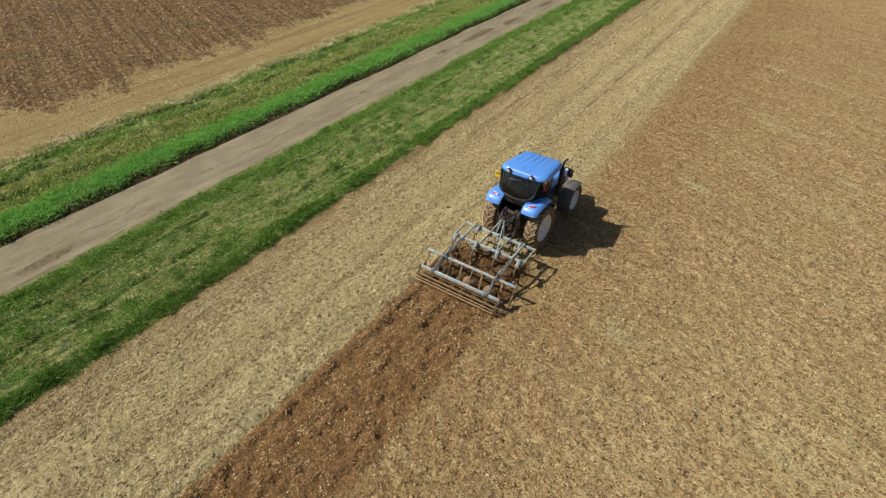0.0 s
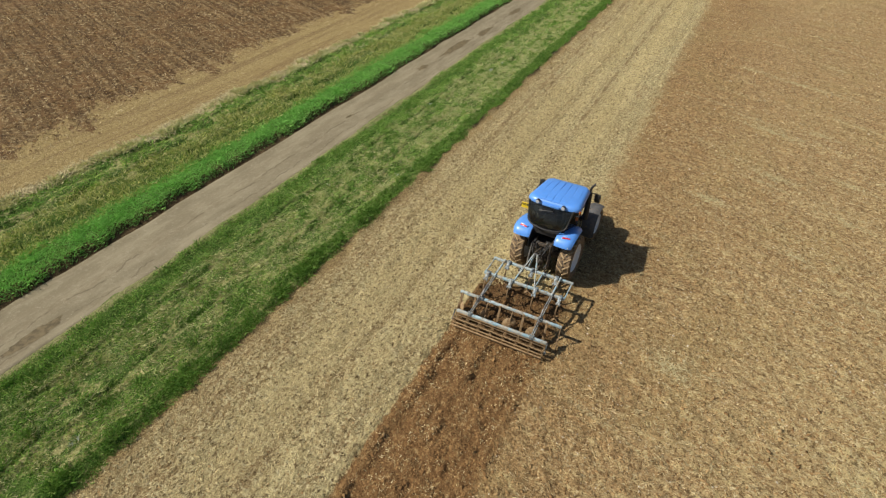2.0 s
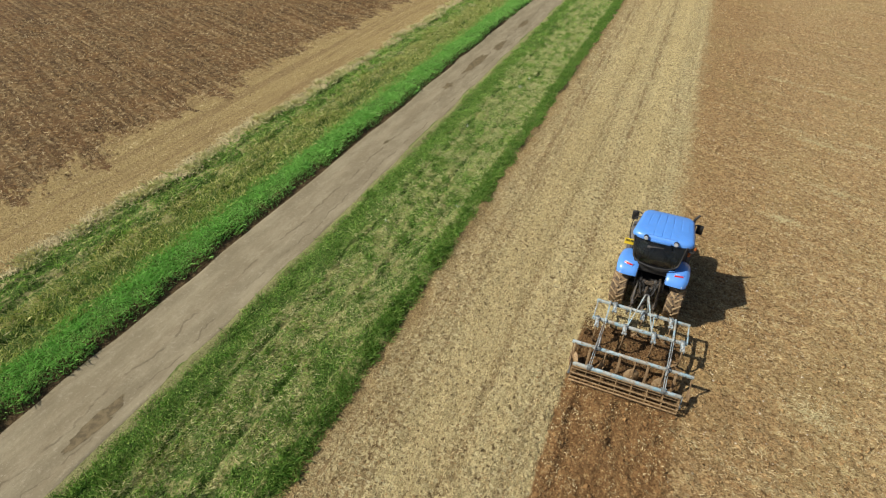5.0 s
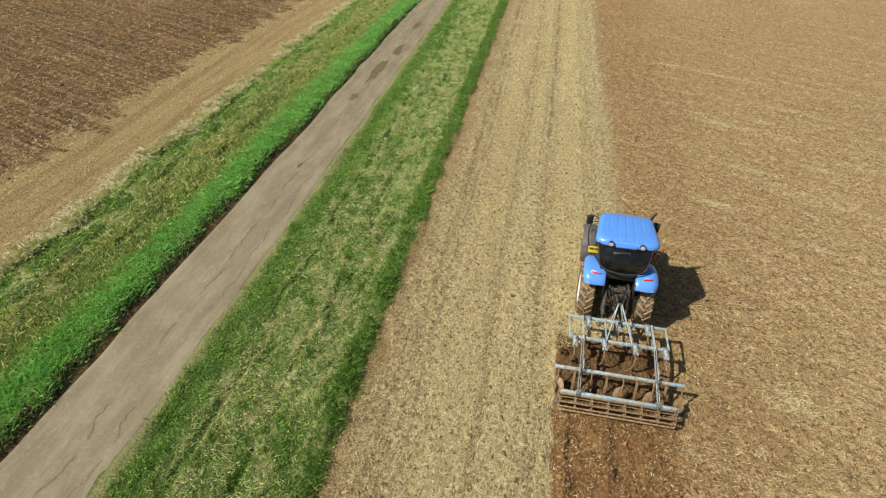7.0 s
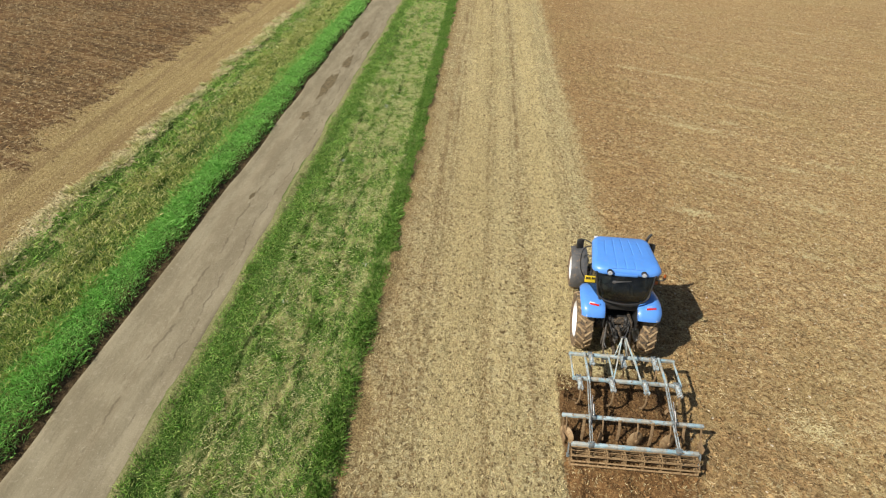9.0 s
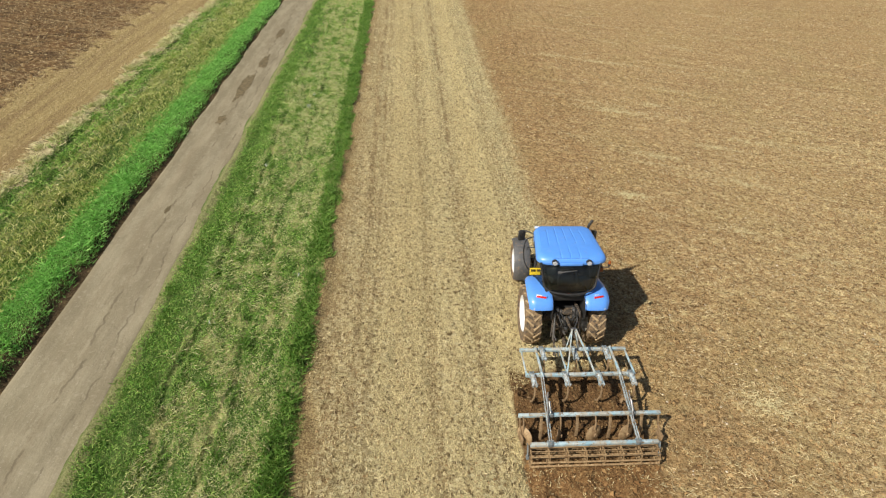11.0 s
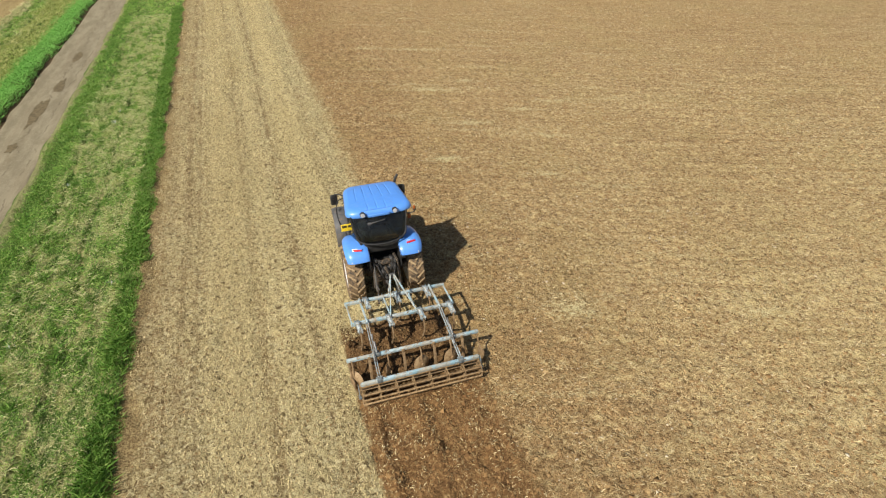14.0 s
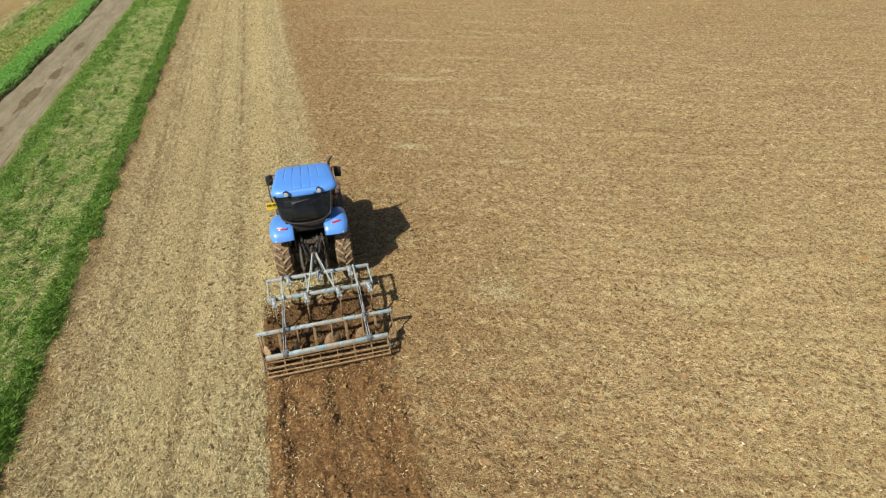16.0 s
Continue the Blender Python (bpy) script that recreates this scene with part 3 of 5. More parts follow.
M_BLUE = paint("blue_paint", (0.10, 0.295, 0.76), 0.34, 0.22)
M_BLACK = mixed("black_plastic", (0.018, 0.018, 0.018), (0.035, 0.033, 0.03), 8.0, rough=0.55, dust=DUST, amount=0.12)
M_GREY = mixed("grey_plastic", (0.075, 0.075, 0.073), (0.11, 0.105, 0.10), 6.0, rough=0.6, dust=DUST, amount=0.3)
M_CAST = mixed("greasy_casting", (0.03, 0.027, 0.024), (0.085, 0.072, 0.058), 14.0, rough=0.6, metal=0.2, dust=(0.30, 0.21, 0.125), amount=0.55, bump=0.004)
M_STEEL = mixed("worn_steel", (0.20, 0.19, 0.18), (0.34, 0.33, 0.31), 18.0, rough=0.42, metal=0.8, dust=DUST, amount=0.35)
M_TYRE = mixed("dusty_rubber", (0.040, 0.034, 0.028), (0.085, 0.065, 0.045), 7.0, rough=0.9, bump=0.004, dust=(0.24, 0.158, 0.082), amount=0.85)
M_LUG = mixed("earthy_rubber", (0.20, 0.138, 0.072), (0.30, 0.212, 0.112), 9.0, rough=0.95, bump=0.004, dust=(0.38, 0.27, 0.145), amount=0.85)
M_WHITE = mixed("white_rim_paint", (0.80, 0.79, 0.77), (0.72, 0.71, 0.68), 4.0, rough=0.4, dust=(0.50, 0.42, 0.32), amount=0.15)
M_RED = mixed("red_lens", (0.62, 0.025, 0.015), (0.5, 0.02, 0.012), 20.0, rough=0.2)
M_AMBER = mixed("amber_lens", (0.36, 0.10, 0.02), (0.27, 0.075, 0.02), 20.0, rough=0.25)
M_LENS = mixed("clear_lens", (0.62, 0.64, 0.66), (0.45, 0.47, 0.5), 30.0, rough=0.12)
M_YELLOW = mixed("yellow_plate", (0.74, 0.53, 0.025), (0.62, 0.43, 0.03), 12.0, rough=0.45)
M_INK = mixed("plate_ink", (0.015, 0.014, 0.012), (0.03, 0.028, 0.02), 20.0, rough=0.5)
M_GLASS = glass("tinted_glass", (0.44, 0.47, 0.45))
M_SEAT = mixed("seat_cloth", (0.022, 0.024, 0.028), (0.045, 0.047, 0.05), 25.0, rough=0.9)
M_TRIM = mixed("cab_trim", (0.20, 0.215, 0.20), (0.31, 0.325, 0.305), 10.0, rough=0.7)

# ---------- the tractor ----------
tractor = tagged(new("tractor"), "bright blue farm tractor with white wheel rims, pulling a cultivator", "tractor")
tractor.empty_display_size = 0.2
tractor.matrix_basis = pose(0.03, 0, 0.0, 0, -1.6, -2.6)


def wheel(name, centre, s, R, W, rim_r, lugs, lug_len):
    """A driven wheel; s is its side. The rim's dish opens outwards."""
    at = Matrix.Translation(centre) @ Matrix.Diagonal((s, 1, 1, 1))
    hub = bmesh.new()
    lathe(hub, [(-0.10, 0.0001), (-0.10, 0.17), (0.06, 0.17), (0.075, 0.15), (0.075, 0.09), (0.14, 0.085), (0.15, 0.07), (0.15, 0.0001)], 24)
    hub = part(name, hub, M_WHITE, tractor, at=at)
    rim = bmesh.new()
    lathe(rim, [(W * 0.40, rim_r + 0.012), (W * 0.42, rim_r), (W * 0.40, rim_r - 0.02), (W * 0.33, rim_r - 0.035), (W * 0.20, rim_r - 0.06), (0.06, rim_r * 0.60), (0.055, rim_r * 0.5), (0.06, 0.15),
                (0.035, 0.15), (0.03, rim_r * 0.6), (-W * 0.1, rim_r - 0.07), (-W * 0.36, rim_r - 0.04), (-W * 0.40, rim_r + 0.01)], 48)
    part("rim", rim, M_WHITE, hub, "white painted steel rim")
    tyre = bmesh.new()
    half = [(W * 0.36, rim_r - 0.01), (W * 0.42, rim_r + 0.03), (W * 0.485, rim_r + (R - rim_r) * 0.35), (W * 0.5, rim_r + (R - rim_r) * 0.58), (W * 0.47, R - 0.085), (W * 0.41, R - 0.048), (W * 0.2, R - 0.036)]
    lathe(tyre, half + [(0, R - 0.034)] + [(-x, r) for x, r in reversed(half)], 56)
    part("tyre", tyre, M_TYRE, hub, "black rubber tyre caked with dry soil")
    lug = bmesh.new()
    box(lug, (0, 0, 0), (lug_len, 0.066, 0.056), 0.008, segments=1, taper=(0.96, 0.7))
    for v in lug.verts:
        d = abs(v.co.x / lug_len + 0.5)
        v.co.z -= 0.022 * d * d + (0.03 if d > 0.95 else 0)
    me = None
    for i in range(lugs):
        for side in (1, -1):
            a = 2 * math.pi * (i + (0.5 if side > 0 else 0)) / lugs
            spot = Matrix.Rotation(a, 4, "X") @ Matrix.Translation((side * W * 0.235, 0, R - 0.022)) @ Matrix.Rotation(side * radians(42), 4, "Z")
            if side < 0:
                spot = spot @ Matrix.Rotation(math.pi, 4, "Z")
            if me is None:
                me = part("tread_lug", lug, M_LUG, hub, at=spot, angle=30).data
            else:
                shared("tread_lug", me, hub, spot)
    bolt = bmesh.new()
    rod(bolt, (0.05, 0, 0), (0.085, 0, 0), 0.016, seg=6)
    bme = None
    for i in range(8):
        spot = Matrix.Rotation(2 * math.pi * i / 8, 4, "X") @ Matrix.Translation((0.0, 0, 0.205))
        if bme is None:
            bme = part("wheel_bolt", bolt, M_STEEL, hub, at=spot).data
        else:
            shared("wheel_bolt", bme, hub, spot)
    return hub


REAR_Y, REAR_Z, FRONT_Y, FRONT_Z = -0.10, 0.81, 2.68, 0.63
for s in (-1, 1):
    wheel("rear_wheel", (s * 0.885, REAR_Y, REAR_Z), s, 0.86, 0.50, 0.52, 19, 0.30)
    wheel("front_wheel", (s * 0.85, FRONT_Y, FRONT_Z), s, 0.665, 0.42, 0.39, 17, 0.25)

# running gear
bm = bmesh.new()
box(bm, (0, 0.9, 0.82), (0.44, 2.5, 0.46), 0.05)
box(bm, (0, -0.30, 0.98), (0.56, 0.72, 0.62), 0.05)
box(bm, (0, 2.7, 0.78), (0.40, 1.2, 0.34), 0.04)
part("transmission", bm, M_CAST, tractor, "dark greasy cast housing")
bm = bmesh.new()
rod(bm, (-0.85, REAR_Y, REAR_Z), (0.85, REAR_Y, REAR_Z), 0.13, seg=20)
rod(bm, (-0.5, REAR_Y, REAR_Z), (-0.3, REAR_Y, REAR_Z), 0.2, 0.24, 20)
rod(bm, (0.5, REAR_Y, REAR_Z), (0.3, REAR_Y, REAR_Z), 0.2, 0.24, 20)
part("rear_axle", bm, M_CAST, tractor)
bm = bmesh.new()
rod(bm, (-0.85, FRONT_Y, FRONT_Z), (0.85, FRONT_Y, FRONT_Z), 0.09, seg=16)
box(bm, (0, FRONT_Y, FRONT_Z), (0.34, 0.30, 0.30), 0.05)
part("front_axle", bm, M_CAST, tractor)
for s in (-1, 1):
    bm = bmesh.new()
    box(bm, (s * 0.50, 0.95, 0.72), (0.34, 0.95, 0.42), 0.07)
    part("fuel_tank" if s < 0 else "tool_box", bm, M_BLACK, tractor)
    bm = bmesh.new()
    for k in range(3):
        box(bm, (s * 0.74, 1.02, 0.45 + 0.28 * k), (0.22, 0.34, 0.035), 0.01)
    for yy in (0.86, 1.18):
        box(bm, (s * 0.74, yy, 0.74), (0.20, 0.025, 0.62), 0.006)
    part("cab_step", bm, M_BLACK, tractor)

# bonnet and nose
bm = bmesh.new()


def hood_ring(y, w, z0, z1, r=0.13):
    out = []
    for cx, cz, a0 in ((w - r, z1 - r, 0), (-w + r, z1 - r, 90)):
        for k in range(6):
            a = radians(a0 + 18 * k)
            out.append((cx + r * math.cos(a), y, cz + r * math.sin(a)))
    return out + [(-w, y, z0), (w, y, z0)]


rings(bm, [hood_ring(1.22, 0.36, 1.02, 1.66), hood_ring(1.8, 0.355, 1.0, 1.65), hood_ring(2.6, 0.34, 0.98, 1.58), hood_ring(3.2, 0.32, 0.95, 1.48), hood_ring(3.48, 0.29, 0.93, 1.38), hood_ring(3.60, 0.25, 0.95, 1.26)])
hood = part("bonnet", bm, M_BLUE, tractor, "blue painted bonnet")
bm = bmesh.new()
for i in range(7):
    box(bm, (0, 3.60 + 0.0 * i, 1.00 + 0.045 * i), (0.5, 0.05, 0.018), 0.004)
box(bm, (0, 3.575, 1.13), (0.52, 0.05, 0.36), 0.02)
part("grille", bm, M_BLACK, hood)
for s in (-1, 1):
    bm = bmesh.new()
    box(bm, (s * 0.342, 2.35, 1.20), (0.04, 1.3, 0.32), 0.015)
    for i in range(9):
        box(bm, (s * 0.362, 1.8 + 0.14 * i, 1.20), (0.02, 0.05, 0.28), 0.004, (20, 0, 0))
    part("side_grille", bm, M_BLACK, hood)
    bm = bmesh.new()
    box(bm, (s * 0.2, 3.555, 1.36), (0.17, 0.05, 0.09), 0.02, (-30, 0, 0))
    part("headlight", bm, M_LENS, hood)

# front mudguards: curved plates close over the tyres
for s in (-1, 1):
    bm = bmesh.new()
    loops = []
    for k in range(15):
        a = radians(48 + 152 * k / 14)
        R = 0.765
        y, z = FRONT_Y + R * math.cos(a), FRONT_Z + R * math.sin(a)
        dn = Vector((0, math.cos(a), math.sin(a)))
        row = []
        for j in range(7):
            u = -1 + j / 3
            drop = 0.05 * max(0, abs(u) - 0.55) / 0.45
            row.append(Vector((s * 0.845 + u * 0.26, y, z)) - dn * drop)
        loops.append(row)
    rings(bm, loops, closed=False)
    guard = part("front_mudguard", shelled(bm, 0.014), M_GREY, tractor, "dark grey plastic front mudguard")
    bm = bmesh.new()
    hose(bm, [(s * 0.52, FRONT_Y, 0.85), (s * 0.55, FRONT_Y - 0.2, 1.2), (s * 0.72, FRONT_Y - 0.2, 1.36)], 0.022)
    part("bracket", bm, M_BLACK, guard)

# rear mudguards
for s in (-1, 1):
    bm = bmesh.new()
    prof = [(0.62, 1.42), (0.58, 1.58), (0.45, 1.74), (0.22, 1.87), (-0.08, 1.945), (-0.38, 1.97), (-0.62, 1.95), (-0.79, 1.89), (-0.88, 1.80), (-0.925, 1.72), (-0.935, 1.665)]
    loops = []
    for i, (y, z) in enumerate(prof):
        y0, z0 = prof[max(i - 1, 0)]
        y1, z1 = prof[min(i + 1, len(prof) - 1)]
        t = Vector((0, y1 - y0, z1 - z0)).normalized()
        nrm = Vector((0, t.z, -t.y))
        nrm = nrm if nrm.dot(Vector((0, y - REAR_Y, z - REAR_Z))) > 0 else -nrm
        f = i / (len(prof) - 1)
        inner, outer = 0.43, 1.08 + 0.07 * math.sin(math.pi * min(1, f * 1.15)) - (0.12 * (1 - f) ** 2)
        row = []
        for j in range(11):
            u = j / 10
            x = inner + (outer - inner) * u
            e = max(0, (u - 0.72) / 0.28)
            e2 = max(0, (0.10 - u) / 0.10)
            bulge = 0.025 * math.sin(math.pi * u)
            row.append(Vector((s * (x - 0.012 * e**3), y, z)) + nrm * (bulge - 0.085 * e**2.4 - 0.03 * e2))
        loops.append(row)
    rings(bm, loops, closed=False)
    fender = part("rear_mudguard", shelled(bm, 0.025), M_BLUE, tractor, "glossy blue rear mudguard", angle=50)
    bm = bmesh.new()
    rings(bm, [[(s * 0.45, y, z - 0.02), (s * 0.45, y, min(z - 0.06, 1.3))] for y, z in prof], closed=False)
    part("inner_panel", shelled(bm, 0.012), M_BLACK, fender)
    bm = bmesh.new()
    box(bm, (s * 0.775 + 0.02, -0.722, 1.948), (0.27, 0.055, 0.03), 0.010, (40, 0, s * 12))
    part("tail_light", bm, M_RED, fender, "red tail light")
    bm = bmesh.new()
    box(bm, (s * 0.775 + 0.02, -0.715, 1.931), (0.31, 0.15, 0.035), 0.014, (40, 0, s * 12))
    part("light_surround", bm, M_BLUE, fender)
    bm = bmesh.new()
    box(bm, (s * 0.775 - 0.03, -0.680, 1.970), (0.15, 0.045, 0.03), 0.010, (40, 0, s * 12))
    part("reversing_light", bm, M_LENS, fender, "clear reversing light")
    # small pale block added to mimic the paint's gloss highlight
    bm = bmesh.new()
    box(bm, (s * 0.92, -0.93, 1.705), (0.09, 0.02, 0.05), 0.006, (-10, 0, 0))
    part("corner_highlight", bm, M_LENS, fender)

# cab: floor, pillars, glass, roof
cab_bm = bmesh.new()
box(cab_bm, (0, 0.42, 1.20), (0.98, 1.62, 0.26), 0.05)
box(cab_bm, (0, -0.46, 1.87), (1.02, 0.30, 0.38), 0.09, segments=3)
box(cab_bm, (0, 1.26, 1.40), (0.84, 0.12, 0.5), 0.04)
cab = part("cab", cab_bm, M_BLACK, tractor, "dark cab with tinted windows")
POSTS = {"a": ((0.46, 1.32, 1.50), (0.66, 1.06, 2.80)), "b": ((0.80, 0.28, 1.30), (0.79, 0.30, 2.80)), "c": ((0.50, -0.58, 1.62), (0.80, -0.31, 2.80))}
for s in (-1, 1):
    for key, (p, q) in POSTS.items():
        bm = bmesh.new()
        w = 0.07 if key != "c" else 0.06
        beam(bm, (s * p[0], p[1], p[2]), (s * q[0], q[1], q[2]), w, w * 1.1, 0.018)
        part("pillar", bm, M_BLACK, cab)


def pane(name, corners, bow=(0, 0, 0), n=6):
    """A bowed sheet of glass between four corners, in order round it."""
    bm = bmesh.new()
    a, b, c, d = [Vector(p) for p in corners]
    loops = []
    for i in range(n + 1):
        u = i / n
        row = []
        for j in range(n + 1):
            v = j / n
            p = a.lerp(b, u).lerp(d.lerp(c, u), v)
            row.append(p + Vector(bow) * (4 * u * (1 - u)) * (0.4 + 0.6 * math.sin(math.pi * (0.15 + 0.7 * v))))
        loops.append(row)
    rings(bm, loops, closed=False)
    return part(name, shelled(bm, 0.006), M_GLASS, cab, angle=60)


rear_glass = pane("rear_window", [(-0.66, -0.60, 2.14), (0.66, -0.60, 2.14), (0.77, -0.34, 2.78), (-0.77, -0.34, 2.78)], (0, -0.13, -0.05))
pane("windscreen", [(-0.43, 1.34, 1.55), (0.43, 1.34, 1.55), (0.62, 1.08, 2.78), (-0.62, 1.08, 2.78)], (0, 0.10, 0))
for s in (-1, 1):
    door = pane("door_window", [(s * 0.82, 0.34, 1.40), (s * 0.49, 1.28, 1.50), (s * 0.67, 1.04, 2.78), (s * 0.80, 0.34, 2.78)], (s * 0.05, 0, 0))
    pane("side_window", [(s * 0.57, -0.54, 1.88), (s * 0.81, 0.24, 1.80), (s * 0.80, 0.26, 2.78), (s * 0.80, -0.28, 2.78)], (s * 0.03, 0, 0))
    bm = bmesh.new()
    hose(bm, [(s * 0.86, 0.42, 1.7), (s * 0.90, 0.44, 1.85), (s * 0.88, 0.44, 2.02)], 0.014)
    part("door_handle", bm, M_BLACK, door)
bm = bmesh.new()
hose(bm, [(-0.71, -0.52, 2.30), (-0.65, -0.60, 2.17), (-0.42, -0.70, 2.085), (0, -0.75, 2.055), (0.42, -0.70, 2.085), (0.65, -0.60, 2.17), (0.71, -0.52, 2.30)], 0.026)
part("window_frame", bm, M_BLACK, rear_glass)
bm = bmesh.new()
hose(bm, [(0.71, -0.53, 2.27), (0.78, -0.37, 2.76)], 0.018)
part("window_frame", bm, M_BLACK, rear_glass)
bm = bmesh.new()
hose(bm, [(-0.71, -0.53, 2.27), (-0.78, -0.37, 2.76)], 0.018)
part("window_frame", bm, M_BLACK, rear_glass)
bm = bmesh.new()
rod(bm, (-0.30, -0.50, 2.62), (0.14, -0.53, 2.70), 0.010)
box(bm, (-0.10, -0.53, 2.66), (0.42, 0.012, 0.02), 0.003, (0, -10, 0))
box(bm, (-0.30, -0.50, 2.61), (0.10, 0.06, 0.07), 0.015)
part("wiper", bm, M_GREY, rear_glass)
bm = bmesh.new()
box(bm, (0, -0.615, 1.96), (0.13, 0.03, 0.022), 0.008)
part("stop_light", bm, M_RED, cab)

# roof: a rounded blue slab with long pressed ribs, narrower in front
def roof_ring(z, grow, crown=0.0):
    out = []
    half_w, ra, rb = 0.915 + grow, 0.22, 0.36
    y0, y1 = -0.33 - grow, 1.46 + grow
    corners = ((half_w - ra, y1 - ra, 0, ra), (-half_w + ra, y1 - ra, 90, ra), (-half_w + rb, y0 + rb * 0.7, 180, rb), (half_w - rb, y0 + rb * 0.7, 270, rb))
    for cx, cy, a0, r in corners:
        for k in range(9):
            a = radians(a0 + 90 * k / 8)
            x, y = cx + r * math.cos(a), cy + r * (0.7 if a0 >= 180 else 1.0) * math.sin(a)
            f = max(0.0, (y - 0.35) / 0.95)
            k = min(1.0, max(0.0, (y - 0.55) / 0.35))
            out.append((0.045 + x * (1 - 0.12 * k * k * (3 - 2 * k)), y - 0.10 * f * (x / 0.9) ** 2, z - 0.05 * f**2))
    return out


bm = bmesh.new()
rings(bm, [roof_ring(2.735, -0.06), roof_ring(2.75, 0.02), roof_ring(2.80, 0.03), roof_ring(2.875, 0.0), roof_ring(2.925, -0.05), roof_ring(2.945, -0.11)], caps=False)
bm.faces.new([v for v in list(bm.verts)[:36]][::-1])
# crowned top as a grid inside the last ring
top = list(bm.verts)[-36:]
mid = bm.verts.new((0, 0.38, 2.972))
inner = [bm.verts.new(v.co.lerp(mid.co, 0.35) + Vector((0, 0, 0.006))) for v in top]
for i in range(36):
    j = (i + 1) % 36
    bm.faces.new((top[i], top[j], inner[j], inner[i]))
    bm.faces.new((inner[i], inner[j], mid))
roof = part("roof", bm, M_BLUE, cab, "blue moulded cab roof with long ribs", angle=50)
for i in range(6):
    # raised panels with narrow grooves between them
    xa, xb = -0.75 + 0.25 * i + 0.013, -0.75 + 0.25 * (i + 1) - 0.013
    e = 0.10 if i in (0, 5) else 0.0
    bm = bmesh.new()
    loops = []
    for y in np.linspace(-0.29 + 1.6 * e, 1.26 - e, 14):
        f = max(0.0, (y - 0.35) / 0.95)
        k = 1 - 0.14 * f**1.4
        ends = min(1.0, (y + 0.29 - 1.6 * e) / 0.08, (1.26 - e - y) / 0.08)
        top = 2.968 - 0.05 * f**2 - 0.016 * ((y - 0.4) / 0.9) ** 2
        row = []
        for u, dz in ((0, -0.05), (0.0, -0.003), (0.05, 0.003), (0.5, 0.006), (0.95, 0.003), (1.0, -0.003), (1, -0.05)):
            x = (xa + (xb - xa) * u) * k
            row.append((x, y, top + dz - 0.028 * (x / 0.72) ** 2 - 0.022 * (1 - max(0, ends))))
        loops.append(row)
    rings(bm, loops)
    part("roof_rib", bm, M_BLUE, roof, angle=18)
bm = bmesh.new()
box(bm, (0, -0.395, 2.80), (0.62, 0.05, 0.085), 0.02)
part("rear_panel", bm, M_BLUE, roof)
bm = bmesh.new()
box(bm, (0, 1.17, 2.79), (1.05, 0.16, 0.06), 0.02)
part("front_visor", bm, M_BLACK, roof)
for s in (-1, 1):
    bm = bmesh.new()
    t = bmesh.new()
    lathe(t, [(0.0, 0.0001), (0.0, 0.062), (0.02, 0.075), (0.09, 0.07), (0.10, 0.05), (0.10, 0.0001)], 20)
    joined(bm, t, Matrix.Translation((s * 0.455, -0.36, 2.885)) @ Matrix.Rotation(radians(-90), 4, "Z") @ Matrix.Rotation(radians(0), 4, "Y"))
    lamp = part("work_lamp", bm, M_BLACK, roof)
    bm = bmesh.new()
    rod(bm, (s * 0.455, -0.458, 2.885), (s * 0.455, -0.478, 2.883), 0.062, seg=20)
    part("lens", bm, M_LENS, lamp)
    # mirror on its arm
    bm = bmesh.new()
    mx = 1.04 if s < 0 else 1.07
    hose(bm, [(s * 0.66, 1.16, 2.56), (s * 0.80, 1.36, 2.62), (s * (mx - 0.03), 1.55, 2.58), (s * mx, 1.58, 2.46)], 0.02)
    arm = part("mirror_arm", bm, M_BLACK, cab)
    bm = bmesh.new()
    box(bm, (s * mx, 1.60, 2.38), (0.22, 0.11, 0.34), 0.045, (0, 0, s * -12), 3)
    part("mirror", bm, M_BLACK, arm)
bm = bmesh.new()
t = bmesh.new()
lathe(t, [(0.0, 0.0001), (0.0, 0.038), (0.07, 0.036), (0.09, 0.026), (0.10, 0.0001)], 18)
joined(bm, t, Matrix.Translation((1.02, -0.36, 2.80)) @ Matrix.Rotation(radians(-90), 4, "Y"))
beacon = part("beacon", bm, M_AMBER, cab, "amber warning beacon on a side bracket")
bm = bmesh.new()
hose(bm, [(0.80, -0.22, 2.60), (0.94, -0.30, 2.64), (1.02, -0.36, 2.70), (1.02, -0.36, 2.80)], 0.017)
rod(bm, (1.02, -0.36, 2.75), (1.02, -0.36, 2.805), 0.044, seg=18)
part("bracket", bm, M_BLACK, beacon)
bm = bmesh.new()
box(bm, (0.90, -0.16, 2.46), (0.10, 0.07, 0.14), 0.02)
part("indicator", bm, M_AMBER, cab, "amber indicator lamp")
bm = bmesh.new()
hose(bm, [(-0.78, 1.08, 2.68), (-0.99, 1.04, 2.60), (-1.05, 0.98, 2.30), (-1.00, 0.94, 1.90), (-0.86, 0.92, 1.62)], 0.018)
part("grab_rail", bm, M_BLACK, cab, "black tubular grab rail")
bm = bmesh.new()
box(bm, (-0.965, 0.95, 2.40), (0.06, 0.07, 0.13), 0.02)
box(bm, (-0.83, 0.98, 2.38), (0.24, 0.03, 0.03), 0.006)
part("marker_lamp", bm, M_GREY, cab, "grey marker lamp on a stalk")

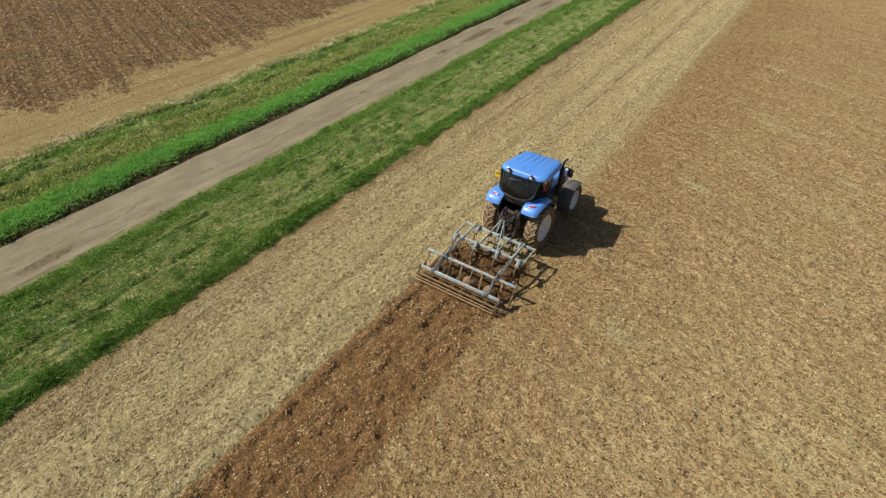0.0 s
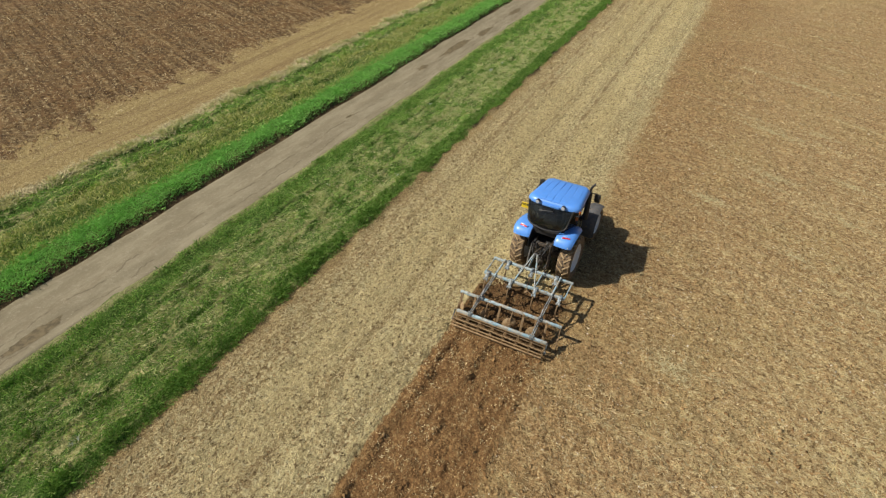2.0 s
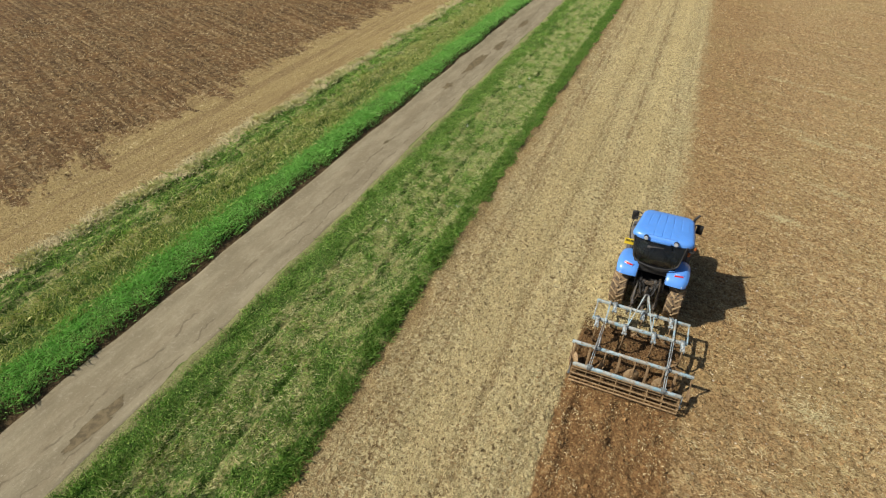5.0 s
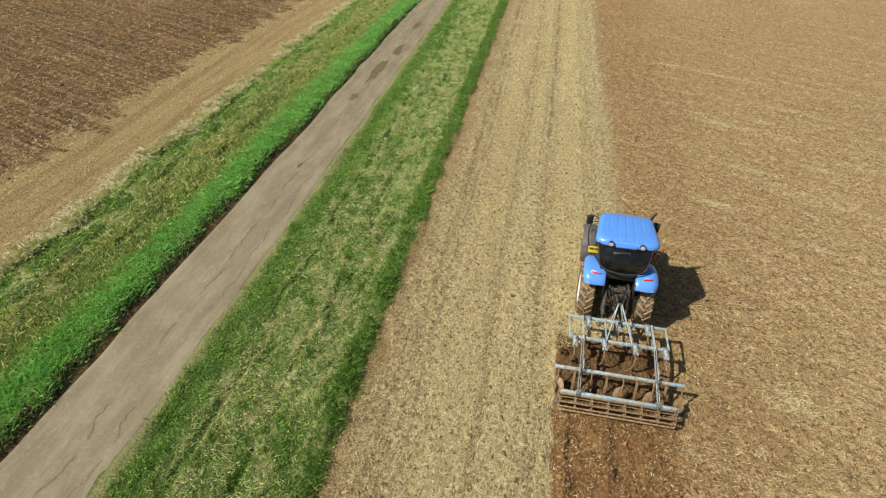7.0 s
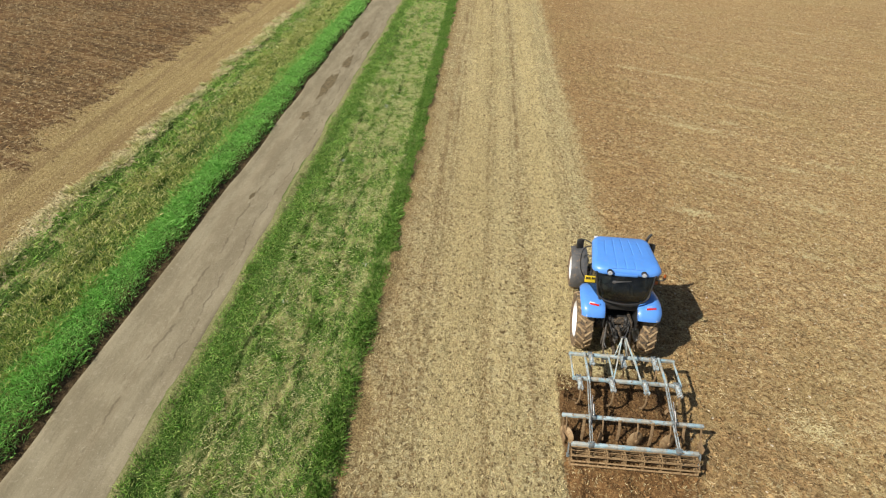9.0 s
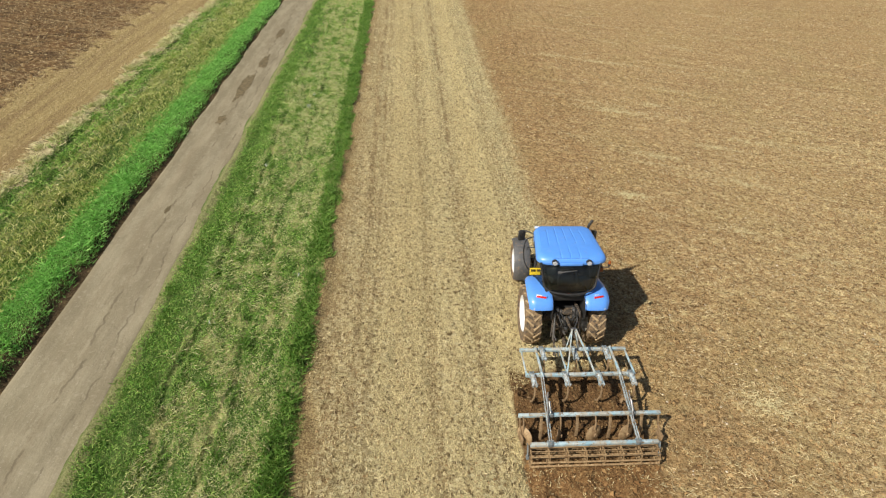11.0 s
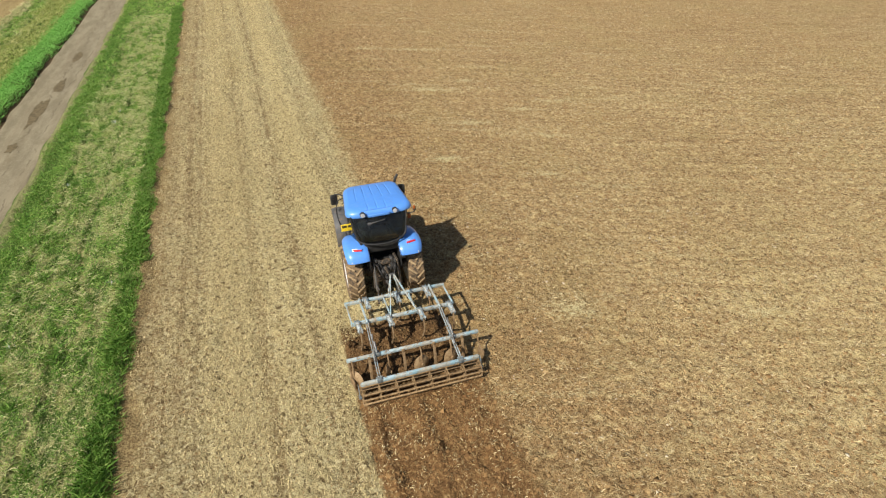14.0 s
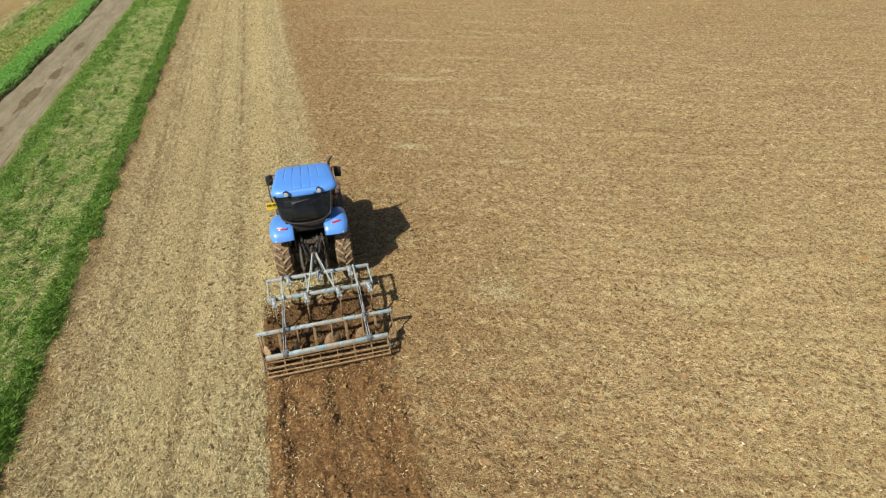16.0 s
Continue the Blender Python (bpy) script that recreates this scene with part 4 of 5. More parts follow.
# exhaust stack at the front right pillar
bm = bmesh.new()
hose(bm, [(0.56, 1.55, 1.4), (0.72, 1.46, 1.62), (0.80, 1.40, 1.9), (0.82, 1.40, 2.3)], 0.05, 14)
rod(bm, (0.81, 1.38, 1.55), (0.83, 1.38, 2.60), 0.10, 0.09, seg=18)
hose(bm, [(0.83, 1.40, 2.60), (0.835, 1.40, 2.80), (0.87, 1.42, 2.90), (0.95, 1.47, 2.99)], 0.040, 14)
part("exhaust_stack", bm, M_BLACK, tractor, "black exhaust stack with bent tip")

# hydraulic couplings and pipes behind the cab
for x, z in ((-0.27, 1.52), (-0.18, 1.44), (-0.27, 1.38), (0.18, 1.50), (0.27, 1.42), (0.18, 1.36)):
    bm = bmesh.new()
    box(bm, (x, -0.70, z), (0.075, 0.10, 0.07), 0.012)
    rod(bm, (x, -0.74, z), (x, -0.81, z - 0.01), 0.026, seg=12)
    part("hydraulic_coupling", bm, M_STEEL, tractor, "dusty steel hydraulic coupling")
for s in (-1, 1):
    bm = bmesh.new()
    hose(bm, [(s * 0.22, -0.80, 1.42), (s * 0.24, -0.98, 1.40), (s * 0.16, -1.12, 1.22), (s * 0.08, -1.05, 1.02)], 0.018)
    part("hydraulic_hose", bm, M_BLACK, tractor)
    bm = bmesh.new()
    box(bm, (s * 0.36, -0.66, 1.30), (0.07, 0.34, 0.10), 0.02, (-18, 0, 0))
    rod(bm, (s * 0.36, -0.82, 1.26), (s * 0.40, -0.95, 0.72), 0.026, seg=12)
    part("lift_rod", bm, M_CAST, tractor)
bm = bmesh.new()
box(bm, (0, -0.72, 1.14), (0.26, 0.16, 0.20), 0.03)
rod(bm, (0, -0.78, 0.98), (0, -0.92, 0.98), 0.05, seg=14)
part("shaft_guard", bm, M_GREY, tractor)

# number plate on a bracket beside the rear left of the cab
bm = bmesh.new()
box(bm, (-0.925, -0.30, 2.50), (0.29, 0.014, 0.20), 0.004, (-12, 0, 0))
plate = part("number_plate", bm, M_YELLOW, cab, "yellow number plate with two dark rows")
for z, xs in ((2.548, (-1.03, -0.985, -0.94, -0.87, -0.825)), (2.455, (-0.995, -0.95, -0.905, -0.86))):
    for x in xs:
        bm = bmesh.new()
        box(bm, (x, -0.312 - (z - 2.50) * 0.2, z), (0.026, 0.006, 0.065), 0.0, (-12, 0, 0))
        part("bar", bm, M_INK, plate)
bm = bmesh.new()
hose(bm, [(-0.73, -0.36, 2.56), (-0.82, -0.30, 2.54), (-0.92, -0.28, 2.52)], 0.014)
part("bracket", bm, M_BLACK, plate)

# inside the cab
bm = bmesh.new()
box(bm, (-0.47, -0.24, 2.47), (0.26, 0.05, 0.20), 0.03, (-20, 0, 12), 3)
hose(bm, [(-0.60, -0.30, 2.40), (-0.55, -0.27, 2.44), (-0.47, -0.24, 2.45)], 0.015)
part("display", bm, M_TRIM, cab, "grey display on a stalk")
bm = bmesh.new()
box(bm, (0, 0.10, 1.62), (0.50, 0.48, 0.14), 0.05, segments=3)
box(bm, (0, 0.10, 1.44), (0.34, 0.36, 0.24), 0.03)
seat = part("seat", bm, M_SEAT, cab, "black cloth seat")
bm = bmesh.new()
box(bm, (0, -0.16, 1.98), (0.48, 0.13, 0.64), 0.055, (-8, 0, 0), 3)
box(bm, (0, -0.21, 2.36), (0.28, 0.10, 0.16), 0.04, (-8, 0, 0), 3)
part("backrest", bm, M_SEAT, seat)
for s in (-1, 1):
    bm = bmesh.new()
    box(bm, (s * 0.31, 0.14, 1.84), (0.09, 0.36, 0.06), 0.02)
    part("armrest", bm, M_SEAT, seat)
bm = bmesh.new()
box(bm, (0, 1.02, 1.72), (0.32, 0.22, 0.42), 0.05)
hose(bm, [(0, 0.98, 1.85), (0, 0.85, 2.02)], 0.03)
dash = part("dashboard", bm, M_TRIM, cab)
bm = bmesh.new()
n = 28
ringp = [Vector((0.19 * math.cos(2 * math.pi * k / n), 0.83 + 0.15 * math.sin(2 * math.pi * k / n), 2.03 + 0.12 * math.sin(2 * math.pi * k / n))) for k in range(n)]
hose(bm, ringp + [ringp[0]], 0.016, 8, 2)
part("steering_wheel", bm, M_BLACK, dash)
bm = bmesh.new()
box(bm, (0.42, 0.25, 1.62), (0.20, 0.7, 0.34), 0.05)
for k in range(4):
    rod(bm, (0.38 + 0.03 * k, 0.25 + 0.08 * k, 1.78), (0.38 + 0.03 * k, 0.28 + 0.08 * k, 1.90), 0.012)
part("side_console", bm, M_TRIM, cab)
bm = bmesh.new()
box(bm, (-0.46, -0.25, 2.20), (0.05, 0.20, 0.16), 0.02, (0, 0, 30))
hose(bm, [(-0.58, -0.36, 1.9), (-0.55, -0.32, 2.05), (-0.46, -0.26, 2.14)], 0.012)
part("monitor", bm, M_TRIM, cab, "grey screen on a stalk")

# three-point linkage, hitch and hoses
for s in (-1, 1):
    bm = bmesh.new()
    beam(bm, (s * 0.24, -0.45, 0.58), (s * 0.40, -1.56, 0.72), 0.045, 0.10, 0.012)
    t = bmesh.new()
    lathe(t, [(-0.03, 0.035), (-0.03, 0.07), (0.03, 0.07), (0.03, 0.035), (-0.03, 0.035)], 18)
    joined(bm, t, Matrix.Translation((s * 0.41, -1.60, 0.725)))
    link = part("lower_link", bm, M_CAST, tractor)
    bm = bmesh.new()
    beam(bm, (s * 0.30, -0.34, 1.42), (s * 0.34, -0.82, 1.46), 0.06, 0.09, 0.015)
    part("lift_arm", bm, M_CAST, tractor)
    bm = bmesh.new()
    rod(bm, (s * 0.34, -0.82, 1.46), (s * 0.345, -0.94, 1.10), 0.022)
    rod(bm, (s * 0.345, -0.92, 1.16), (s * 0.35, -1.06, 0.68), 0.035)
    part("lift_rod", bm, M_STEEL if s < 0 else M_CAST, tractor)
    bm = bmesh.new()
    rod(bm, (s * 0.20, -0.62, 0.95), (s * 0.28, -0.78, 1.40), 0.045)
    part("lift_ram", bm, M_CAST, tractor)
    bm = bmesh.new()
    hose(bm, [(s * 0.30, -0.62, 1.20), (s * 0.38, -0.85, 0.95), (s * 0.30, -1.2, 0.80)], 0.012)
    part("check_chain", bm, M_STEEL, tractor)
bm = bmesh.new()
rod(bm, (0, -0.62, 1.24), (-0.01, -0.86, 1.29), 0.025)
rod(bm, (-0.01, -0.84, 1.285), (-0.02, -1.24, 1.395), 0.042)
rod(bm, (-0.02, -1.22, 1.39), (-0.028, -1.43, 1.44), 0.025)
part("top_link", bm, M_CAST, tractor)
bm = bmesh.new()
box(bm, (0, -0.60, 1.12), (0.34, 0.10, 0.34), 0.02)
box(bm, (0, -0.68, 0.72), (0.22, 0.16, 0.24), 0.03)
box(bm, (0.0, -0.72, 1.40), (0.30, 0.12, 0.10), 0.02)
part("hitch_block", bm, M_CAST, tractor)
bm = bmesh.new()
beam(bm, (0, -0.45, 0.46), (0, -1.08, 0.48), 0.09, 0.045)
part("drawbar", bm, M_CAST, tractor)
bm = bmesh.new()
rod(bm, (0, -0.74, 0.72), (0, -0.88, 0.72), 0.025, seg=12)
rod(bm, (0, -0.70, 0.72), (0, -0.78, 0.72), 0.05, seg=12)
part("power_shaft", bm, M_STEEL, tractor)
for i, x in enumerate((-0.22, -0.13, 0.13, 0.22)):
    bm = bmesh.new()
    box(bm, (x, -0.70, 1.28), (0.07, 0.12, 0.08), 0.015)
    rod(bm, (x, -0.74, 1.27), (x, -0.80, 1.255), 0.026, seg=12)
    part("hydraulic_coupler", bm, M_STEEL if i % 2 else M_CAST, tractor)
    bm = bmesh.new()
    hose(bm, [(x, -0.70, 1.34), (x * 1.3, -0.86, 1.46), (x * 0.7, -0.98, 1.20), (x * 1.2, -0.80, 0.92), (x * 0.9, -0.62, 0.86)], 0.013)
    part("hydraulic_hose", bm, M_BLACK, tractor)
for x0, x1 in ((-0.30, 0.10), (0.30, -0.06), (0.18, 0.26)):
    bm = bmesh.new()
    hose(bm, [(x0, -0.55, 1.50), (x0 * 0.8, -0.80, 1.36), (x1, -0.90, 1.06), (x1 * 0.6, -0.72, 0.80)], 0.011)
    part("hydraulic_hose", bm, M_BLACK, tractor)

# ---------- the cultivator ----------
M_IMPL = None


def impl_paint():
    n = Nodes("worn_blue_paint", 0.5, 0.0, 0.4)
    c = n.mix(n.ramp(n.noise(4.0, 5, 0.7), 0.4, 0.65), (0.26, 0.41, 0.46), (0.46, 0.55, 0.56))
    c = n.mix(n.ramp(n.noise(11.0, 6, 0.75), 0.52, 0.62), c, (0.17, 0.105, 0.055))
    c = n.mix(n.math("MULTIPLY", n.ramp(n.noise(3.2, 5, 0.7), 0.42, 0.60), 0.7), c, (0.43, 0.355, 0.245))
    n.bump(n.noise(50.0, 4), 0.003, 0.5)
    return n.color(c)


M_IMPL = impl_paint()
M_RUST = mixed("rusty_steel", (0.20, 0.120, 0.054), (0.34, 0.225, 0.108), 10.0, rough=0.85, metal=0.05, bump=0.004, dust=(0.40, 0.275, 0.14), amount=0.6)
M_SHANK = mixed("worn_rusty_steel", (0.17, 0.105, 0.050), (0.29, 0.195, 0.10), 10.0, rough=0.8, metal=0.1, bump=0.004, dust=(0.26, 0.17, 0.09), amount=0.5)
M_DISC = mixed("soil_polished_disc", (0.30, 0.195, 0.098), (0.41, 0.285, 0.15), 9.0, rough=0.5, metal=0.1, dust=(0.20, 0.12, 0.058), amount=0.6)
M_SPRING = mixed("muddy_blue_housing", (0.20, 0.29, 0.33), (0.46, 0.53, 0.54), 12.0, rough=0.6, dust=(0.24, 0.17, 0.10), amount=0.7, bump=0.004)
M_PIVOT = mixed("grimy_bracket", (0.10, 0.13, 0.14), (0.20, 0.24, 0.25), 16.0, rough=0.6, dust=DUST, amount=0.5)

cultivator = tagged(new("cultivator"), "worn pale blue tined cultivator with discs and rusty crumbler roller", "cultivator")
Y1, Y2, Y3, Y4 = -1.60, -2.48, -3.59, -4.26
Z1, Z3, Z4 = 0.87, 0.71, 0.50


def impl(name, material, build, label=""):
    bm = bmesh.new()
    build(bm)
    return part(name, bm, material, cultivator, label)


impl("front_crossbar", M_IMPL, lambda b: beam(b, (-1.44, Y1, Z1), (1.44, Y1, Z1), 0.084, 0.084, 0.012), "pale blue box-section bar")
impl("second_crossbar", M_IMPL, lambda b: beam(b, (-1.43, Y2, Z1), (1.41, Y2, Z1), 0.084, 0.084, 0.012))
impl("third_crossbar", M_IMPL, lambda b: beam(b, (-1.78, Y3, Z3), (1.71, Y3, Z3), 0.08, 0.08, 0.012))
impl("rear_crossbar", M_IMPL, lambda b: beam(b, (-1.59, Y4, Z4), (1.47, Y4, Z4), 0.086, 0.086, 0.012))
for x in (-1.40, 1.40):
    impl("end_strut", M_IMPL, lambda b: beam(b, (x, Y1 - 0.04, Z1), (x, Y2 + 0.04, Z1), 0.035, 0.06, 0.006))
for x, x4 in ((-1.02, -1.115), (0.99, 0.975)):
    impl("long_beam", M_IMPL, lambda b: beam(b, (x, Y1 + 0.02, Z1 + 0.065), (x, Y2 - 0.10, Z1 + 0.065), 0.05, 0.07))
    impl("trailing_arm", M_SPRING, lambda b: (beam(b, (x - 0.022, Y2 + 0.10, Z1 + 0.075), (x4 - 0.022, Y4 + 0.02, Z4 + 0.08), 0.018, 0.075, 0.005), beam(b, (x + 0.03, Y2 + 0.05, Z1 + 0.06), (x4 + 0.03, Y4 + 0.02, Z4 + 0.07), 0.018, 0.075, 0.005)))
    impl("spindle", M_STEEL, lambda b: (rod(b, (x, Y3 + 0.42, Z1 + 0.16), (x4, Y3 - 0.25, Z4 + 0.22), 0.016), rod(b, (x, Y3 + 0.2, Z1 + 0.10), (x, Y3 - 0.05, Z3 + 0.12), 0.03)))
    impl("pivot_bracket", M_PIVOT, lambda b: (box(b, (x, Y3, Z3 + 0.02), (0.15, 0.13, 0.13), 0.015), box(b, (x, Y3 + 0.06, Z3 + 0.13), (0.03, 0.18, 0.14), 0.01)))
    impl("roller_clamp", M_PIVOT, lambda b: (box(b, (x4, Y4, Z4 + 0.02), (0.13, 0.12, 0.13), 0.015), rod(b, (x4 - 0.08, Y4 + 0.03, Z4 + 0.09), (x4 + 0.08, Y4 + 0.03, Z4 + 0.09), 0.018)))
impl("brace", M_IMPL, lambda b: beam(b, (-0.36, Y1, Z1 + 0.03), (-0.36, Y2, Z1 + 0.03), 0.035, 0.06))
impl("brace", M_IMPL, lambda b: beam(b, (0.36, Y1, Z1 + 0.0), (0.36, Y2, Z1 + 0.0), 0.035, 0.05))
# headstock
APEX = Vector((-0.028, -1.43, 1.46))
for s in (-1, 1):
    impl("headstock_upright", M_IMPL, lambda b: beam(b, (s * 0.16 - 0.02, Y1 + 0.02, Z1 + 0.04), APEX + Vector((s * 0.035, 0, 0)), 0.028, 0.06, 0.005), "pale blue steel strut")
    impl("headstock_brace", M_IMPL, lambda b: beam(b, (s * 0.36, Y2, Z1 + 0.05), APEX + Vector((s * 0.05, -0.02, 0)), 0.03, 0.045, 0.005))
    impl("hitch_lug", M_PIVOT, lambda b: (box(b, (s * 0.41 - 0.045, Y1 + 0.04, Z1 - 0.10), (0.02, 0.16, 0.26), 0.01), box(b, (s * 0.41 + 0.045, Y1 + 0.04, Z1 - 0.10), (0.02, 0.16, 0.26), 0.01), rod(b, (s * 0.41 - 0.08, Y1 + 0.02, Z1 - 0.14), (s * 0.41 + 0.08, Y1 + 0.02, Z1 - 0.14), 0.016)))
impl("top_pin", M_STEEL, lambda b: (rod(b, APEX - Vector((0.09, 0, 0)), APEX + Vector((0.09, 0, 0)), 0.016), box(b, APEX, (0.11, 0.07, 0.05), 0.01)))


def tine(x, y, z):
    """A spring-loaded leg: clamp, sloping spring housing, curved shank and point."""
    bm = bmesh.new()
    box(bm, (x, y, z + 0.005), (0.13, 0.135, 0.13), 0.014)
    for dx in (-0.05, 0.05):
        rod(bm, (x + dx, y - 0.075, z + 0.06), (x + dx, y + 0.075, z + 0.06), 0.013, seg=8)
    holder = part("tine", bm, M_PIVOT, cultivator, "spring tine on a clamp")
    bm = bmesh.new()
    for dx in (-0.045, 0.045):
        beam(bm, (x + dx, y - 0.02, z + 0.06), (x + dx + 0.03, y - 0.36, z - 0.03), 0.018, 0.11, 0.006)
    rod(bm, (x, y - 0.06, z + 0.075), (x + 0.025, y - 0.30, z + 0.01), 0.052, 0.046, 14)
    rod(bm, (x - 0.05, y - 0.31, z - 0.015), (x + 0.10, y - 0.31, z - 0.015), 0.036, seg=12)
    part("spring_housing", bm, M_SPRING, holder, "muddy pale blue spring housing")
    bm = bmesh.new()
    path = [(y - 0.27, z + 0.0), (y - 0.39, z - 0.12), (y - 0.44, z - 0.32), (y - 0.36, z - 0.56), (y - 0.20, z - 0.76), (y - 0.02, z - 0.90)]
    for (y0, z0), (y1, z1) in zip(path, path[1:]):
        beam(bm, (x + 0.025, y0, z0), (x + 0.02, y1, z1), 0.034, 0.06, 0.006)
    part("shank", bm, M_SHANK, holder, "rusty curved steel shank")
    bm = bmesh.new()
    beam(bm, (x, y - 0.04, z - 0.80), (x, y + 0.12, z - 0.95), 0.075, 0.022, 0.005)
    for s in (-1, 1):
        beam(bm, (x + s * 0.02, y - 0.10, z - 0.86), (x + s * 0.15, y - 0.22, z - 0.91), 0.08, 0.014, 0.003)
    part("point", bm, M_SHANK, holder)


for x in (-0.86, 0.0, 0.86):
    tine(x, Y1, Z1)
for x in (-1.27, -0.43, 0.43, 1.27):
    tine(x, Y2, Z1)


def disc(x, yaw, y=-3.86, z=0.27, tilt=14):
    """A dished disc on an arm that hangs from the third bar."""
    bm = bmesh.new()
    hose(bm, [(x, Y3 - 0.04, Z3 - 0.02), (x, Y3 - 0.16, Z3 - 0.14), (x, y + 0.06, z + 0.14), (x, y, z)], 0.022)
    holder = part("levelling_disc", bm, M_SHANK, cultivator, "dished disc on a hanging arm")
    turn = Matrix.Translation((x, y, z)) @ Matrix.Rotation(radians(yaw), 4, "Z") @ Matrix.Rotation(radians(tilt), 4, "Y")
    bm = bmesh.new()
    lathe(bm, [(0.000, 0.0001), (0.004, 0.06), (0.018, 0.13), (0.045, 0.20), (0.062, 0.232), (0.056, 0.234), (0.036, 0.20), (0.008, 0.13), (-0.008, 0.06), (-0.010, 0.0001)], 32)
    part("disc_blade", bm, M_DISC, holder, "soil-polished dished steel disc", at=turn)
    bm = bmesh.new()
    lathe(bm, [(-0.05, 0.0001), (-0.05, 0.045), (0.01, 0.055), (0.03, 0.04), (0.03, 0.0001)], 14)
    part("disc_hub", bm, M_SHANK, holder, at=turn)


for x, yaw, tilt in ((-1.66, 36, 10), (-0.76, 158, 4), (0.10, 112, 14), (0.90, 116, 14)):
    disc(x, yaw, tilt=tilt)
for x in (-1.22, -0.34, 0.47, 1.24):
    impl("levelling_tine", M_SHANK, lambda b: (box(b, (x, Y3 - 0.02, Z3 - 0.03), (0.08, 0.09, 0.09), 0.012), beam(b, (x, Y3 - 0.03, Z3 - 0.03), (x, Y3 - 0.16, Z3 - 0.30), 0.07, 0.02, 0.004), beam(b, (x, Y3 - 0.155, Z3 - 0.28), (x, Y3 - 0.24, 0.0), 0.075, 0.02, 0.004)), "rusty flat levelling tine")
for x in (-1.74, 1.67):
    impl("end_arm", M_SHANK, lambda b: (beam(b, (x, Y3, Z3), (x + 0.02, Y3 - 0.10, Z3 - 0.30), 0.03, 0.05), beam(b, (x + 0.02, Y3 - 0.10, Z3 - 0.30), (x + 0.04, Y3 - 0.36, Z3 - 0.46), 0.03, 0.05), box(b, (x + 0.03, Y3 - 0.30, 0.24), (0.03, 0.26, 0.24), 0.01, (0, 0, 12))))

# crumbler roller: rusty slats round a row of rings, on arms from the rear bar
RY, RZ, RR = -4.40, 0.235, 0.225
X0, X1 = -1.60, 1.45
bm = bmesh.new()
rod(bm, (X0 - 0.03, RY, RZ), (X1 + 0.03, RY, RZ), 0.035, seg=14)
roller = part("crumbler_roller", bm, M_RUST, cultivator, "rusty open cage roller")
ring_me = None
for k in range(8):
    x = X0 + 0.01 + (X1 - X0 - 0.02) * k / 7
    spot = Matrix.Translation((x, RY, RZ))
    if ring_me is None:
        bm = bmesh.new()
        lathe(bm, [(-0.006, 0.178), (-0.006, RR - 0.012), (0.006, RR - 0.012), (0.006, 0.178), (-0.006, 0.178)], 32)
        for j in range(4):
            a = math.pi * j / 4
            beam(bm, (0, -0.18 * math.cos(a), -0.18 * math.sin(a)), (0, 0.18 * math.cos(a), 0.18 * math.sin(a)), 0.010, 0.022, 0)
        ring_me = part("ring", bm, M_RUST, roller, at=spot).data
    else:
        shared("ring", ring_me, roller, spot)
slat_me = None
for k in range(11):
    a = 2 * math.pi * (k + 0.15) / 11
    spot = Matrix.Translation((0, RY, RZ)) @ Matrix.Rotation(a, 4, "X") @ Matrix.Translation(((X0 + X1) / 2, 0, RR))
    if slat_me is None:
        bm = bmesh.new()
        box(bm, (0, 0, 0), (X1 - X0, 0.014, 0.042), 0.004, (25, 0, 0))
        slat_me = part("slat", bm, M_RUST, roller, at=spot).data
    else:
        shared("slat", slat_me, roller, spot)
for x in (X0 - 0.045, X1 + 0.045):
    bm = bmesh.new()
    beam(bm, (x, Y4, Z4 + 0.02), (x, RY - 0.02, RZ - 0.03), 0.018, 0.11, 0.006)
    rod(bm, (x - 0.03, RY, RZ), (x + 0.03, RY, RZ), 0.055, seg=16)
    part("roller_arm", bm, M_PIVOT, cultivator)

# ---------- loose cover: clods, straw and grass ----------
def spread(n, x0, x1, y0, y1):
    return RNG.uniform(x0, x1, n), RNG.uniform(y0, y1, n)


def pieces(name, x, y, size, template, faces, material, stretch=None, sink=0.3, lift=0.0, tilt=0.6, way=None):
    """Many small copies of a template, each turned, tilted and sized at random, in one mesh."""
    n, k = len(x), len(template)
    a, b = RNG.uniform(0, 2 * np.pi, n), RNG.normal(0, tilt, n)
    if way is not None:
        a = RNG.normal(way[0], way[1], n) + np.pi * (RNG.random(n) < 0.5)
    T = np.repeat(template[None], n, 0) * size[:, None, None]
    if stretch is not None:
        T = T * stretch[:, None, :]
    T = T * (1 + 0.25 * RNG.standard_normal((n, k, 1)).clip(-1.5, 1.5)) if k <= 8 and sink else T
    cb, sb = np.cos(b)[:, None], np.sin(b)[:, None]
    px, pz = T[..., 0] * cb + T[..., 2] * sb, -T[..., 0] * sb + T[..., 2] * cb
    ca, sa = np.cos(a)[:, None], np.sin(a)[:, None]
    V = np.stack([x[:, None] + px * ca - T[..., 1] * sa, y[:, None] + px * sa + T[..., 1] * ca, pz], -1)
    V[..., 2] += (height(x, y) + lift + size * (0.5 - sink))[:, None]
    F = (faces[None] + (np.arange(n) * k)[:, None, None]).reshape(-1, faces.shape[1])
    return mesh_np(name, V.reshape(-1, 3), F, material)


